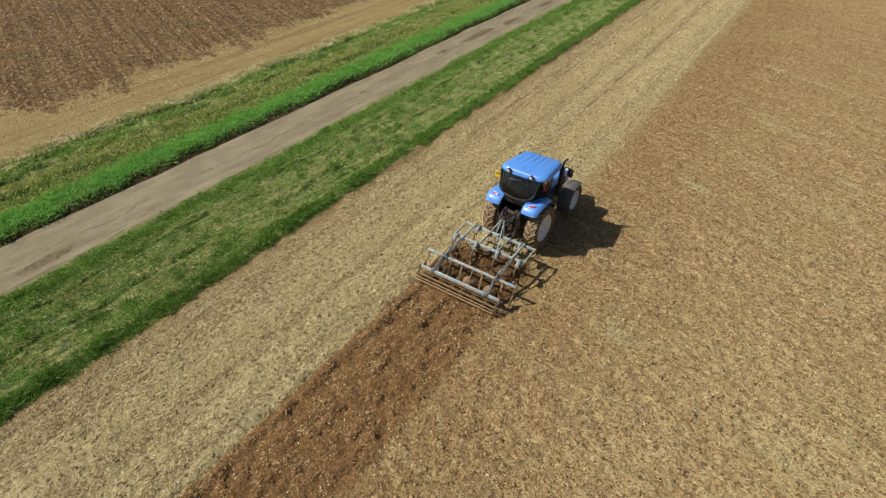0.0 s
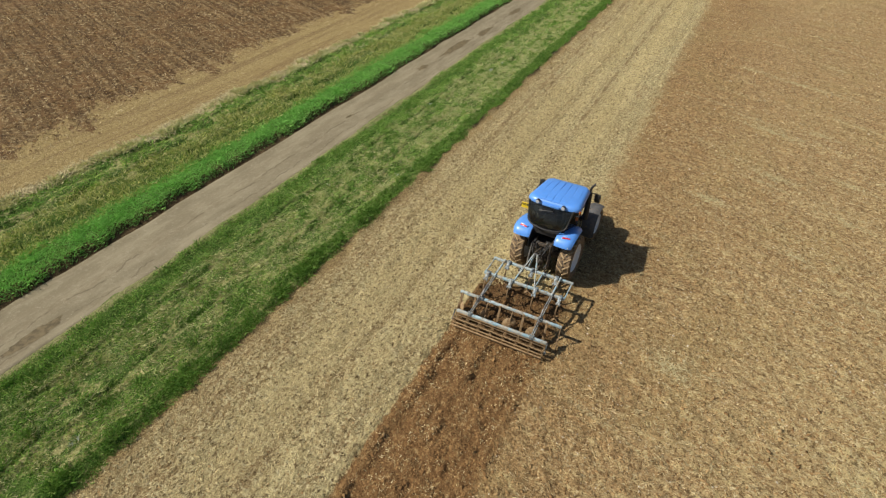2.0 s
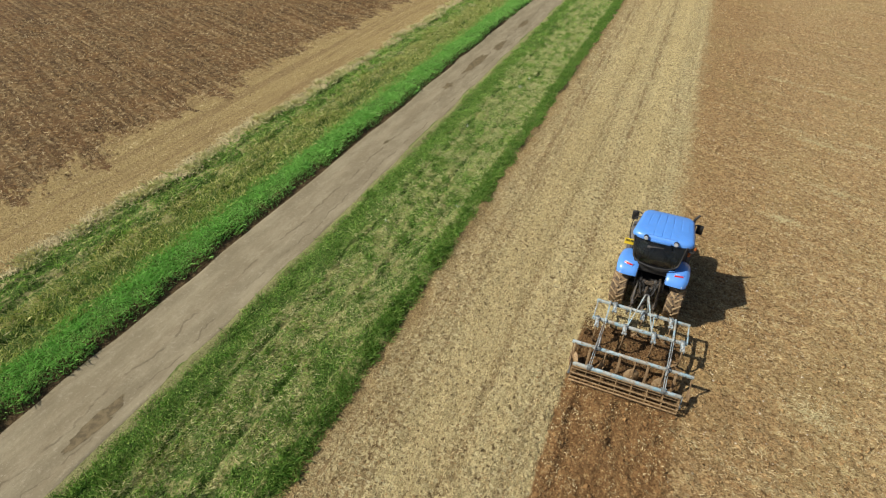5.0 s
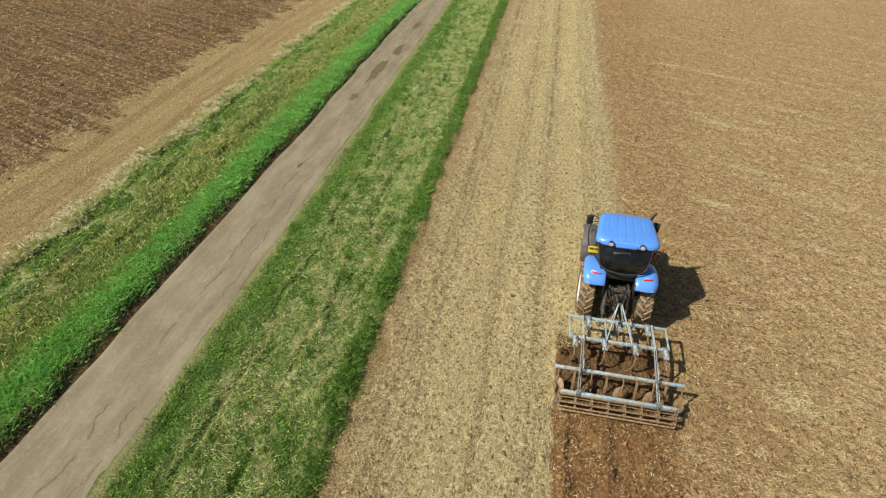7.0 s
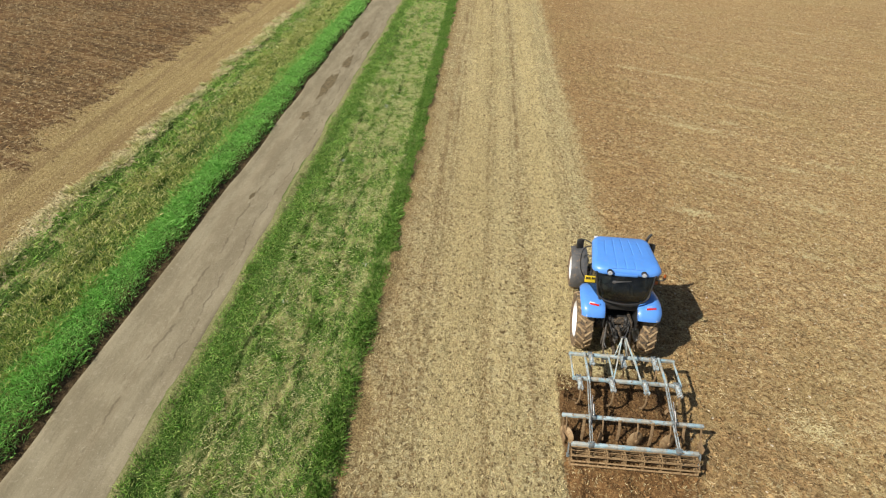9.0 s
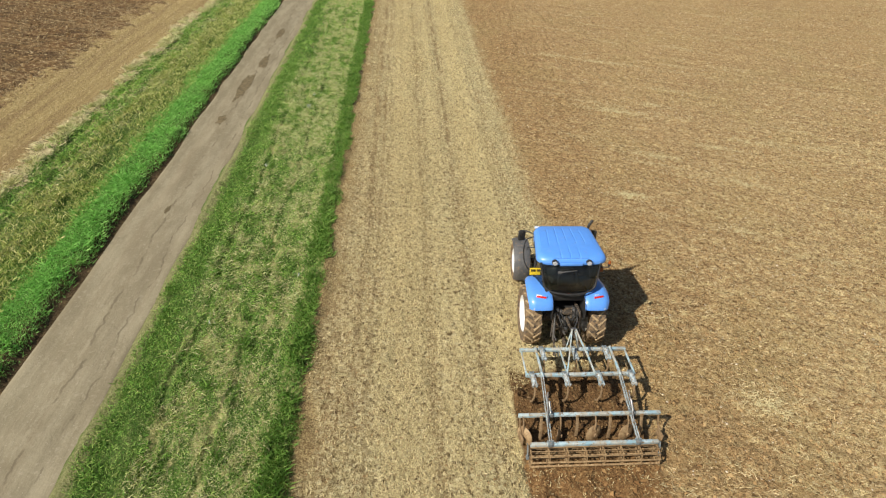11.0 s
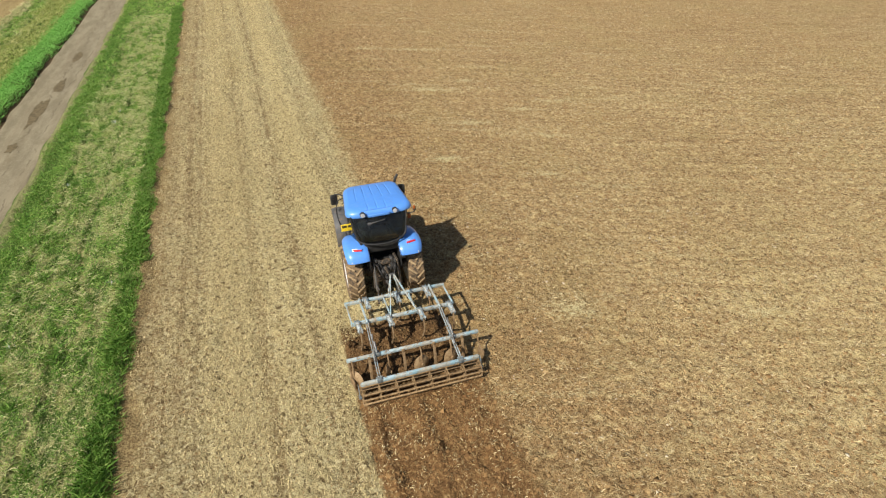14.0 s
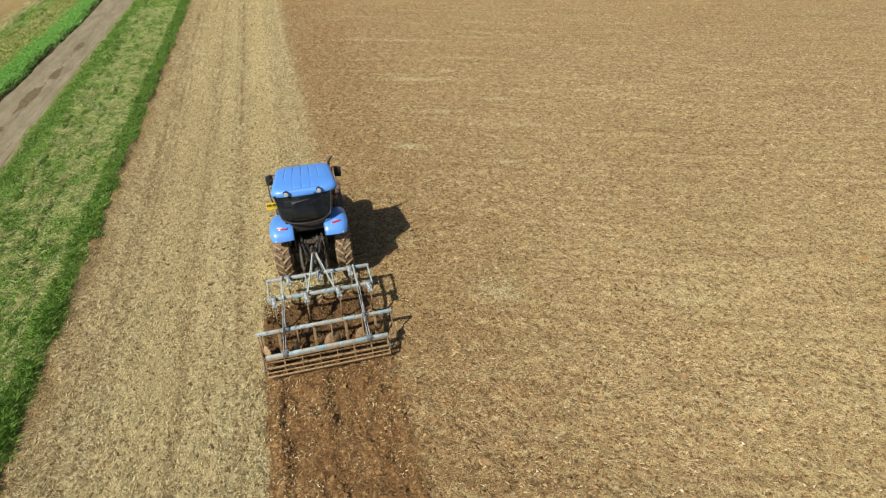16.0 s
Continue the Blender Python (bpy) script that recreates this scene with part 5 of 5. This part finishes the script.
OCTA = np.array([(1.1, 0.2, 0), (-0.1, 0.8, 0.15), (-1, -0.2, -0.1), (0.2, -0.9, 0.1), (0.25, 0.1, 0.55), (0, 0, -0.5)], float)
OCTA_F = np.array([(0, 1, 4), (1, 2, 4), (2, 3, 4), (3, 0, 4), (1, 0, 5), (2, 1, 5), (3, 2, 5), (0, 3, 5)])
STALK = np.array([(-0.5, -0.045, 0), (0.5, -0.03, 0.02), (0.42, 0.045, 0.09), (-0.45, 0.042, 0.01)], float)
STALK_F = np.array([(0, 1, 2), (0, 2, 3)])
CHIP = np.array([(-0.5, -0.08, 0), (0.45, -0.10, 0.03), (0.5, 0.07, 0.10), (-0.4, 0.11, 0.02)], float)
PYRAMID = np.array([(1, 0, -0.25), (0, 1, -0.25), (-1, 0, -0.25), (0, -1, -0.25), (0.1, 0, 0.75)], float)
PYRAMID_F = np.array([(0, 1, 4), (1, 2, 4), (2, 3, 4), (3, 0, 4)])


def lumps(name, n, x0, x1, y0, y1, lo, hi, material, label, keep=None, power=2.2, shape=(OCTA, OCTA_F)):
    x, y = spread(n, x0, x1, y0, y1)
    if keep is not None:
        k = keep(x, y)
        x, y = x[k], y[k]
    s = lo + (hi - lo) * RNG.random(len(x)) ** power
    st = RNG.uniform(0.65, 1.35, (len(x), 3)) * np.array([1.1, 1.1, 0.6])
    ob = pieces(name, x, y, s, *shape, material, st, sink=0.55, tilt=0.4)
    return tagged(ob, label, "soil clods", kind="stuff")


def litter(name, n, x0, x1, y0, y1, lo, hi, material, label, keep=None, tilt=0.45, lift=0.012, way=None, shape=STALK):
    x, y = spread(n, x0, x1, y0, y1)
    if keep is not None:
        k = keep(x, y)
        x, y = x[k], y[k]
    s = RNG.uniform(lo, hi, len(x))
    ob = pieces(name, x, y, s, shape, STALK_F, material, None, sink=0.5, lift=lift, tilt=tilt, way=way)
    return tagged(ob, label, "straw", kind="stuff")


def not_tilled(x, y):
    return ~((x > -1.7 + 0.9 * step(y, -2.6, -1.5)) & (x < 1.45) & (y < -1.45))


brown = lambda x, y: (x + 0.5 * vnoise(x, y, 1.2, 30) > 0.6) & not_tilled(x, y)
SMALL = (PYRAMID, PYRAMID_F)


def near(x, y):
    """Thins out gradually away from the tractor."""
    return brown(x, y) & (RNG.random(len(x)) > step(np.hypot((x - 3) * 0.9, y + 1), 9, 22))


def beyond(x, y):
    return brown(x, y) & (RNG.random(len(x)) < step(np.hypot((x - 3) * 0.9, y + 1), 9, 20))


lumps("soil_clods", 18000, 0.2, 24, -16, 24, 0.025, 0.075, M_CLOD, "dry brown clods lying on the worked field", near, 2.0)
lumps("soil_clods", 52000, 0.2, 22, -16, 22, 0.018, 0.055, M_CLOD, "dry brown crumbs of soil on the worked field", near, 1.5, SMALL)
lumps("soil_clods", 58000, 0.2, 40, -12, 50, 0.03, 0.085, M_CLOD, "dry brown clods scattered over the worked field", beyond, 1.8, SMALL)
lumps("flint_stones", 8500, 1.2, 40, -14, 45, 0.018, 0.050, M_STONE, "pale flints scattered on brown soil", brown)
lumps("fresh_clods", 5000, -1.72, 1.5, -17, -4.4, 0.025, 0.065, M_FRESH, "brown clods of freshly turned soil", None, 2.2, SMALL)
lumps("fresh_crumbs", 14000, -1.72, 1.5, -17, -4.2, 0.012, 0.035, M_FRESH, "brown crumbs of freshly turned soil", None, 1.5, SMALL)
lumps("tine_clods", 2200, -1.62, 1.4, -4.5, -1.6, 0.02, 0.065, M_TINECLOD, "large dark clods thrown up between the tines")
lumps("dark_clods", 24000, -46, -23.5, -14, 45, 0.03, 0.11, M_DARKCLOD, "dark clods in the field across the road", lambda x, y: x + 1.2 * vnoise(x, y, 2.5, 15) < -24.6, 2.0, SMALL)
lumps("soil_clods", 12000, -7.3, 0.6, -14, 20, 0.012, 0.04, M_CLOD, "small brown clods between the stubble", not_tilled, 2.0, SMALL)

stubble = lambda x, y: (x + 0.4 * vnoise(x, y, 1.0, 31) > -6.9) & (x + 0.8 * vnoise(x, y, 1.2, 30) + 0.3 * RNG.standard_normal(len(x)) < 0.7) & not_tilled(x, y)


def thick(x, y):
    """Where the straw lies thicker: windrows along the headland, thin by the grass."""
    w = 0.1 - 0.14 * step(-x, 5.6, 6.8) + np.exp(-(((x + 4.3) / 0.9) ** 2)) + 0.9 * np.exp(-(((x + 1.3) / 0.6) ** 2)) + 0.35 * vnoise(x * 3.0, y * 0.12, 1.0, 34) + 0.3 * vnoise(x, y, 1.1, 35) + 0.9 * vnoise(x * 1.5, y, 0.22, 53)
    for x0, r in ((-5.85, 0.13), (-5.45, 0.08), (-2.35, 0.10), (-0.75, 0.10)):
        w = w - 0.45 * (np.abs(x - x0 + 0.10 * vnoise(y, x, 3.5, 52) + 0.05 * RNG.standard_normal(len(x))) < r)
    return RNG.random(len(x)) < 0.36 + 0.55 * w


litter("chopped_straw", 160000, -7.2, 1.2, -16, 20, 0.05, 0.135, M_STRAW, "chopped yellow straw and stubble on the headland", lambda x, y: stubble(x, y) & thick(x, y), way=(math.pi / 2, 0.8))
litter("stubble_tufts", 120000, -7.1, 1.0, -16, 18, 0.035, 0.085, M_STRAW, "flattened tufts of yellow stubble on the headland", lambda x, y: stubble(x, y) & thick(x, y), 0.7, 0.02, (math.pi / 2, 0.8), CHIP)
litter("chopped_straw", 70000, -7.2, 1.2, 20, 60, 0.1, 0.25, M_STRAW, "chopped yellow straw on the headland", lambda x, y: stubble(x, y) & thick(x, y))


def bands(x, y):
    u, v = 0.93 * x - 0.36 * y, 0.36 * x + 0.93 * y
    return 0.8 * vnoise(u * 0.3, v * 1.5, 1.0, 32) + 0.5 * vnoise(u * 0.15, v * 3.2, 1.0, 36) + 0.9 * vnoise(x, y, 0.42, 55) + 0.5 * vnoise(x, y, 1.3, 56) - 0.35 * step(y, 8, 26) + 0.07 * np.clip(x - 2, 0, 9) + 0.45 * RNG.standard_normal(len(x))


litter("straw_chips", 90000, 0.2, 22, -15, 24, 0.03, 0.085, M_SOILED, "soiled chips of straw on worked soil", lambda x, y: near(x, y) & (bands(x, y) > 0.15), 0.6, 0.016, None, CHIP)
litter("scattered_straw", 200000, 0.2, 22, -15, 24, 0.04, 0.125, M_BITS, "bits of straw mixed into worked soil", lambda x, y: near(x, y) & (bands(x, y) > 0.0), way=(-0.36, 0.7))
litter("scattered_straw", 85000, 0.2, 50, -12, 55, 0.08, 0.22, M_BITS, "bits of straw mixed into worked soil", lambda x, y: beyond(x, y) & (bands(x, y) > 0.0), way=(-0.36, 0.6))
litter("scattered_straw", 13000, -1.7, 1.5, -17, -4.4, 0.04, 0.12, M_SOILED, "soiled bits of straw in freshly turned soil", lambda x, y: vnoise(x * 3.0, y * 0.5, 1.0, 57) + 0.7 * vnoise(x, y, 0.3, 58) + 0.4 * RNG.standard_normal(len(x)) > 0.1)
litter("scattered_straw", 10000, -1.7, 1.5, -17, -4.5, 0.03, 0.085, M_BITS, "flecks of straw in freshly turned soil", lambda x, y: vnoise(x, y, 0.35, 93) + 0.5 * RNG.standard_normal(len(x)) > 0.2, shape=CHIP)
litter("field_straw", 34000, -46, -20.2, -14, 50, 0.10, 0.24, M_BITS, "straw scattered over the dark field across the road", lambda x, y: x + 1.2 * vnoise(x, y, 2.5, 15) < -24.2 + 1.5 * np.abs(RNG.standard_normal(len(x))))
litter("margin_straw", 26000, -26, -20.2, -14, 45, 0.04, 0.12, M_BITS, "short straw on the pale margin across the road")


def heap(cx, cy, rx_, ry_, n, label):
    r, a = np.abs(RNG.normal(0, 0.6, n)) ** 0.8, RNG.uniform(0, 2 * np.pi, n)
    u, v = rx_ * r * np.cos(a) + 0.25 * vnoise(r * 9, a * 3, 1.0, 33), ry_ * r * np.sin(a)
    x, y = cx + 0.93 * u + 0.36 * v, cy - 0.36 * u + 0.93 * v
    ob = pieces("straw_patch", x, y, RNG.uniform(0.05, 0.15, n), STALK, STALK_F, M_PALE, None, sink=0.5, lift=0.015, tilt=0.5, way=(-0.36, 1.0))
    tagged(ob, label, "straw", kind="stuff")


heap(4.9, 8.0, 0.9, 0.45, 1000, "pale heap of loose straw on brown soil")
heap(5.0, -2.9, 0.95, 0.55, 800, "thin pale heap of loose straw on brown soil")
heap(10.2, -4.8, 1.2, 0.5, 650, "thin patch of loose straw")
for cx, cy, rx_, n_ in ((7.0, 17.0, 2.6, 700), (9.4, 17.9, 1.6, 300), (8.6, 25.5, 3.4, 800), (5.6, 26.8, 1.4, 260), (10.4, 9.0, 1.7, 360), (13.0, 13.2, 2.2, 300), (7.4, 11.6, 1.6, 420), (10.6, 12.6, 1.8, 380), (8.4, 5.2, 1.2, 220)):
    heap(cx, cy, rx_, 0.45, int(1.7 * n_), "thin pale streak of loose straw")
# ragged streaks of straw drawn out by the implement on earlier passes
cx, cy = RNG.uniform(3.0, 26, 90), RNG.uniform(-10, 40, 90)
k = RNG.integers(60, 240, 90)
u = np.repeat(RNG.uniform(0.4, 1.7, 90), k) * RNG.standard_normal(k.sum())
v = np.repeat(RNG.uniform(0.06, 0.22, 90), k) * RNG.standard_normal(k.sum())
x, y = np.repeat(cx, k) + 0.93 * u + 0.36 * v, np.repeat(cy, k) - 0.36 * u + 0.93 * v
tagged(pieces("straw_streaks", x, y, RNG.uniform(0.05, 0.15, len(x)), STALK, STALK_F, M_PALE, None, sink=0.5, lift=0.02, tilt=0.5, way=(-0.36, 0.8)), "ragged pale streaks of straw across the worked field", "straw", kind="stuff")
heap(0.1, 15.5, 0.6, 2.2, 700, "pale leftover straw strip")
heap(-4.2, -4.0, 0.6, 1.0, 260, "pale patch of straw on the headland")
heap(-6.6, -6.5, 0.3, 0.6, 200, "pale tuft of straw by the grass edge")


# grass: tapering blades, one mesh a stand
def blades(name, n, x0, x1, y0, y1, lo, hi, wide, material, label, keep=None, lean=0.5, spots=None):
    x, y = spots or spread(n, x0, x1, y0, y1)
    if keep is not None:
        k = keep(x, y)
        x, y = x[k], y[k]
    n = len(x)
    h = RNG.uniform(lo, hi, n) * (0.75 + 0.35 * vnoise(x, y, 0.5, 40))
    a = RNG.uniform(0, 2 * np.pi, n)
    l = np.minimum(np.abs(RNG.normal(0, lean, n)), 1.6 * lean) * h
    d = RNG.uniform(0, 2 * np.pi, n)
    w = wide * RNG.uniform(0.7, 1.3, n)
    z = height(x, y) - 0.01
    ux, uy = np.cos(a) * w / 2, np.sin(a) * w / 2
    bx, by = np.cos(d) * l, np.sin(d) * l
    P = np.stack([np.stack([x - ux, y - uy, z], -1), np.stack([x + ux, y + uy, z], -1),
                  np.stack([x + ux * 0.7 + bx * 0.4, y + uy * 0.7 + by * 0.4, z + h * 0.62], -1), np.stack([x + bx, y + by, z + h], -1)], 1)
    F = np.array([(0, 1, 2), (0, 2, 3)])
    F = (F[None] + (np.arange(n) * 4)[:, None, None]).reshape(-1, 3)
    return tagged(mesh_np(name, P.reshape(-1, 3), F, material), label, "grass", kind="stuff")


def off_rut(x, y):
    """Fewer blades down in the creases."""
    return (height(x, y) > 0.035) | (RNG.random(len(x)) < 0.35)


verge = lambda x, y: (x + 0.13 * vnoise(x, y, 0.6, 41) < -7.1) & (x + 0.15 * vnoise(x, y, 0.5, 42) + 0.06 * RNG.standard_normal(len(x)) > -11.86) & off_rut(x, y)
blades("verge_grass", 185000, -12.3, -6.8, -17, 24, 0.045, 0.105, 0.017, M_GRASS, "mown green verge grass with dry wisps", verge, 1.5)
blades("verge_grass", 34000, -12.3, -6.8, 24, 65, 0.08, 0.18, 0.034, M_GRASS, "mown green verge grass with dry wisps", verge, 1.1)
blades("verge_edge_grass", 42000, -7.75, -6.9, -17, 45, 0.11, 0.23, 0.016, M_EDGE, "taller green grass along the stubble edge", lambda x, y: x + 0.16 * vnoise(x, y, 0.6, 41) + 0.08 * vnoise(x, y, 0.2, 94) < -7.05, 1.0)
blades("verge_edge_grass", 34000, -12.1, -10.7, -17, 50, 0.06, 0.14, 0.02, M_EDGE, "fresh green grass along the road edge", lambda x, y: (x + 0.4 * vnoise(x, y, 0.9, 43) < -11.05) & (x + 0.15 * vnoise(x, y, 0.5, 42) + 0.06 * RNG.standard_normal(len(x)) > -11.86), 0.8)


def swath(x, y, seed):
    """Where cut grass was left: ragged lengthwise wisps."""
    return vnoise(x * 1.5, y * 0.42, 1.0, seed) + 0.9 * vnoise(x * 1.3, y * 0.5, 0.32, seed + 1) + 0.13 * RNG.standard_normal(len(x))


blades("cut_grass", 105000, -11.0, -7.7, -17, 42, 0.05, 0.12, 0.011, M_HAY, "pale cut hay lying in ragged swaths on the verge", lambda x, y: (swath(x, y, 44) > 0.06) & off_rut(x, y), 2.0)
for x0, few, seed, label in ((-7.88, -0.45, 90, "pale ridge of cut hay beside the tall edge grass"), (-8.78, -0.1, 99, "pale ridge of cut hay along the verge"), (-10.15, -0.2, 103, "pale ridge of cut hay along the verge")):
    blades("cut_grass", 24000, x0 - 0.35, x0 + 0.35, -17, 42, 0.05, 0.12, 0.014, M_HAY, label, lambda x, y: (np.abs(x - x0 + 0.14 * vnoise(y, x * 0, 1.5, seed)) < 0.09 + 0.06 * vnoise(y, x, 0.5, seed + 1)) & (vnoise(y, x * 0, 1.1, seed + 2) > few), 1.5)
blades("lush_grass", 130000, -16.9, -14.8, -14, 60, 0.10, 0.20, 0.016, M_LUSH, "dense lush green grass beside the road", lambda x, y: (x + 0.3 * vnoise(x, y, 1.0, 45) > -16.6) & (x + 0.14 * vnoise(x, y, 0.6, 13) + 0.06 * RNG.standard_normal(len(x)) < -14.94), 1.1)
blades("rank_grass", 62000, -19.0, -16.2, -14, 60, 0.12, 0.28, 0.02, M_OLIVE, "rank olive grass with seed heads on the bank", lambda x, y: (x + 0.5 * vnoise(x, y, 1.2, 46) > -18.7) & ((height(x, y) > 0.07) | (RNG.random(len(x)) < 0.3)), 0.9)
blades("bank_grass", 34000, -20.6, -18.2, -14, 60, 0.10, 0.22, 0.020, M_GRASS, "darker green grass along the top of the bank", lambda x, y: (x + 0.4 * vnoise(x, y, 1.2, 46) > -20.1) & (x + 0.4 * vnoise(x, y, 1.0, 95) < -18.5), 1.2)
blades("dry_grass", 34000, -20.9, -17.6, -14, 60, 0.10, 0.20, 0.016, M_HAY, "bleached dry grass along the field edge", lambda x, y: swath(x, y, 47) + (np.abs(x + 20.0 + 0.3 * vnoise(y, x, 2.0, 49)) < 0.3) * 0.55 > 0.45, 1.5)


def tufts(count, x0, x1, y0, y1, each, wide):
    """Blade spots gathered in tufts."""
    cx, cy = RNG.uniform(x0, x1, count), RNG.uniform(y0, y1, count)
    cx = cx + 0.35 * vnoise(cy, cx * 0, 2.0, 49)
    k = RNG.integers(each // 2, each * 2, count)
    w = np.repeat(RNG.uniform(0.5, 1.3, count) * wide, k)
    return np.repeat(cx, k) + w * RNG.standard_normal(k.sum()), np.repeat(cy, k) + 1.6 * w * RNG.standard_normal(k.sum())


blades("dry_tufts", 0, 0, 0, 0, 0, 0.16, 0.34, 0.022, M_HAY, "bleached dry grass tufts along the field edge", None, 0.9, tufts(190, -20.5, -19.9, -14, 60, 100, 0.13))
tx, ty = tufts(150, -20.7, -20.0, -14, 60, 190, 0.20)
tagged(pieces("dry_wisps", tx, ty, RNG.uniform(0.10, 0.26, len(tx)), STALK, STALK_F, M_PALE, None, sink=0.5, lift=0.07, tilt=0.25, way=(-0.36, 0.6)), "bleached wisps of cut grass along the field edge", "straw", kind="stuff")
blades("hay_wisps", 0, 0, 0, 0, 0, 0.05, 0.12, 0.012, M_HAY, "ragged wisps of cut hay on the verge", None, 1.8, tufts(560, -10.6, -7.9, -16, 42, 95, 0.17))
blades("white_flowers", 0, 0, 0, 0, 0, 0.12, 0.2, 0.03, island("white_petals", [(0.62, 0.64, 0.58), (0.78, 0.78, 0.74)], 0.7, 0.3), "small white-flowered weeds in the verge", None, 0.5, tufts(7, -11.4, -7.6, -14, 30, 14, 0.05))
blades("green_tussocks", 0, 0, 0, 0, 0, 0.12, 0.24, 0.018, M_EDGE, "darker green tussocks in the verge", None, 0.8, tufts(260, -11.8, -7.4, -16, 42, 45, 0.13))

# damp hollows in the track
def hollow(cx, cy, rx_, ry_, seed):
    m, k = 40, 7
    a = np.linspace(0, 2 * np.pi, m, endpoint=False)
    edge = 1 + 0.35 * vnoise(np.cos(a) * 2, np.sin(a) * 2, 1.0, seed) + 0.2 * vnoise(np.cos(a) * 5, np.sin(a) * 5, 1.0, seed + 1)
    rr = np.linspace(0.02, 1, k)[:, None] * edge[None]
    X, Y = cx + rx_ * rr * np.cos(a), cy + ry_ * rr * np.sin(a)
    i = np.arange(m * k).reshape(k, m)
    j = np.roll(i, -1, axis=1)
    F = np.stack([i[:-1], i[1:], j[1:], j[:-1]], -1).reshape(-1, 4)
    V = np.stack([X.ravel(), Y.ravel(), road_z(X, Y).ravel() + 0.006], 1)
    tagged(mesh_np("damp_patch", V, F, M_WET, True), "dark damp hollow in the farm track", "puddle mark", kind="structure")


for cx, cy, rx_, ry_, seed in ((-13.42, 20.0, 0.3, 2.4, 61), (-13.2, 24.5, 0.26, 1.2, 62), (-13.5, 7.0, 0.09, 0.26, 63), (-13.6, 15.4, 0.2, 0.5, 65), (-12.75, -11.3, 0.22, 0.9, 66), (-13.3, 31.0, 0.2, 1.4, 67)):
    hollow(cx, cy, rx_, ry_, seed)
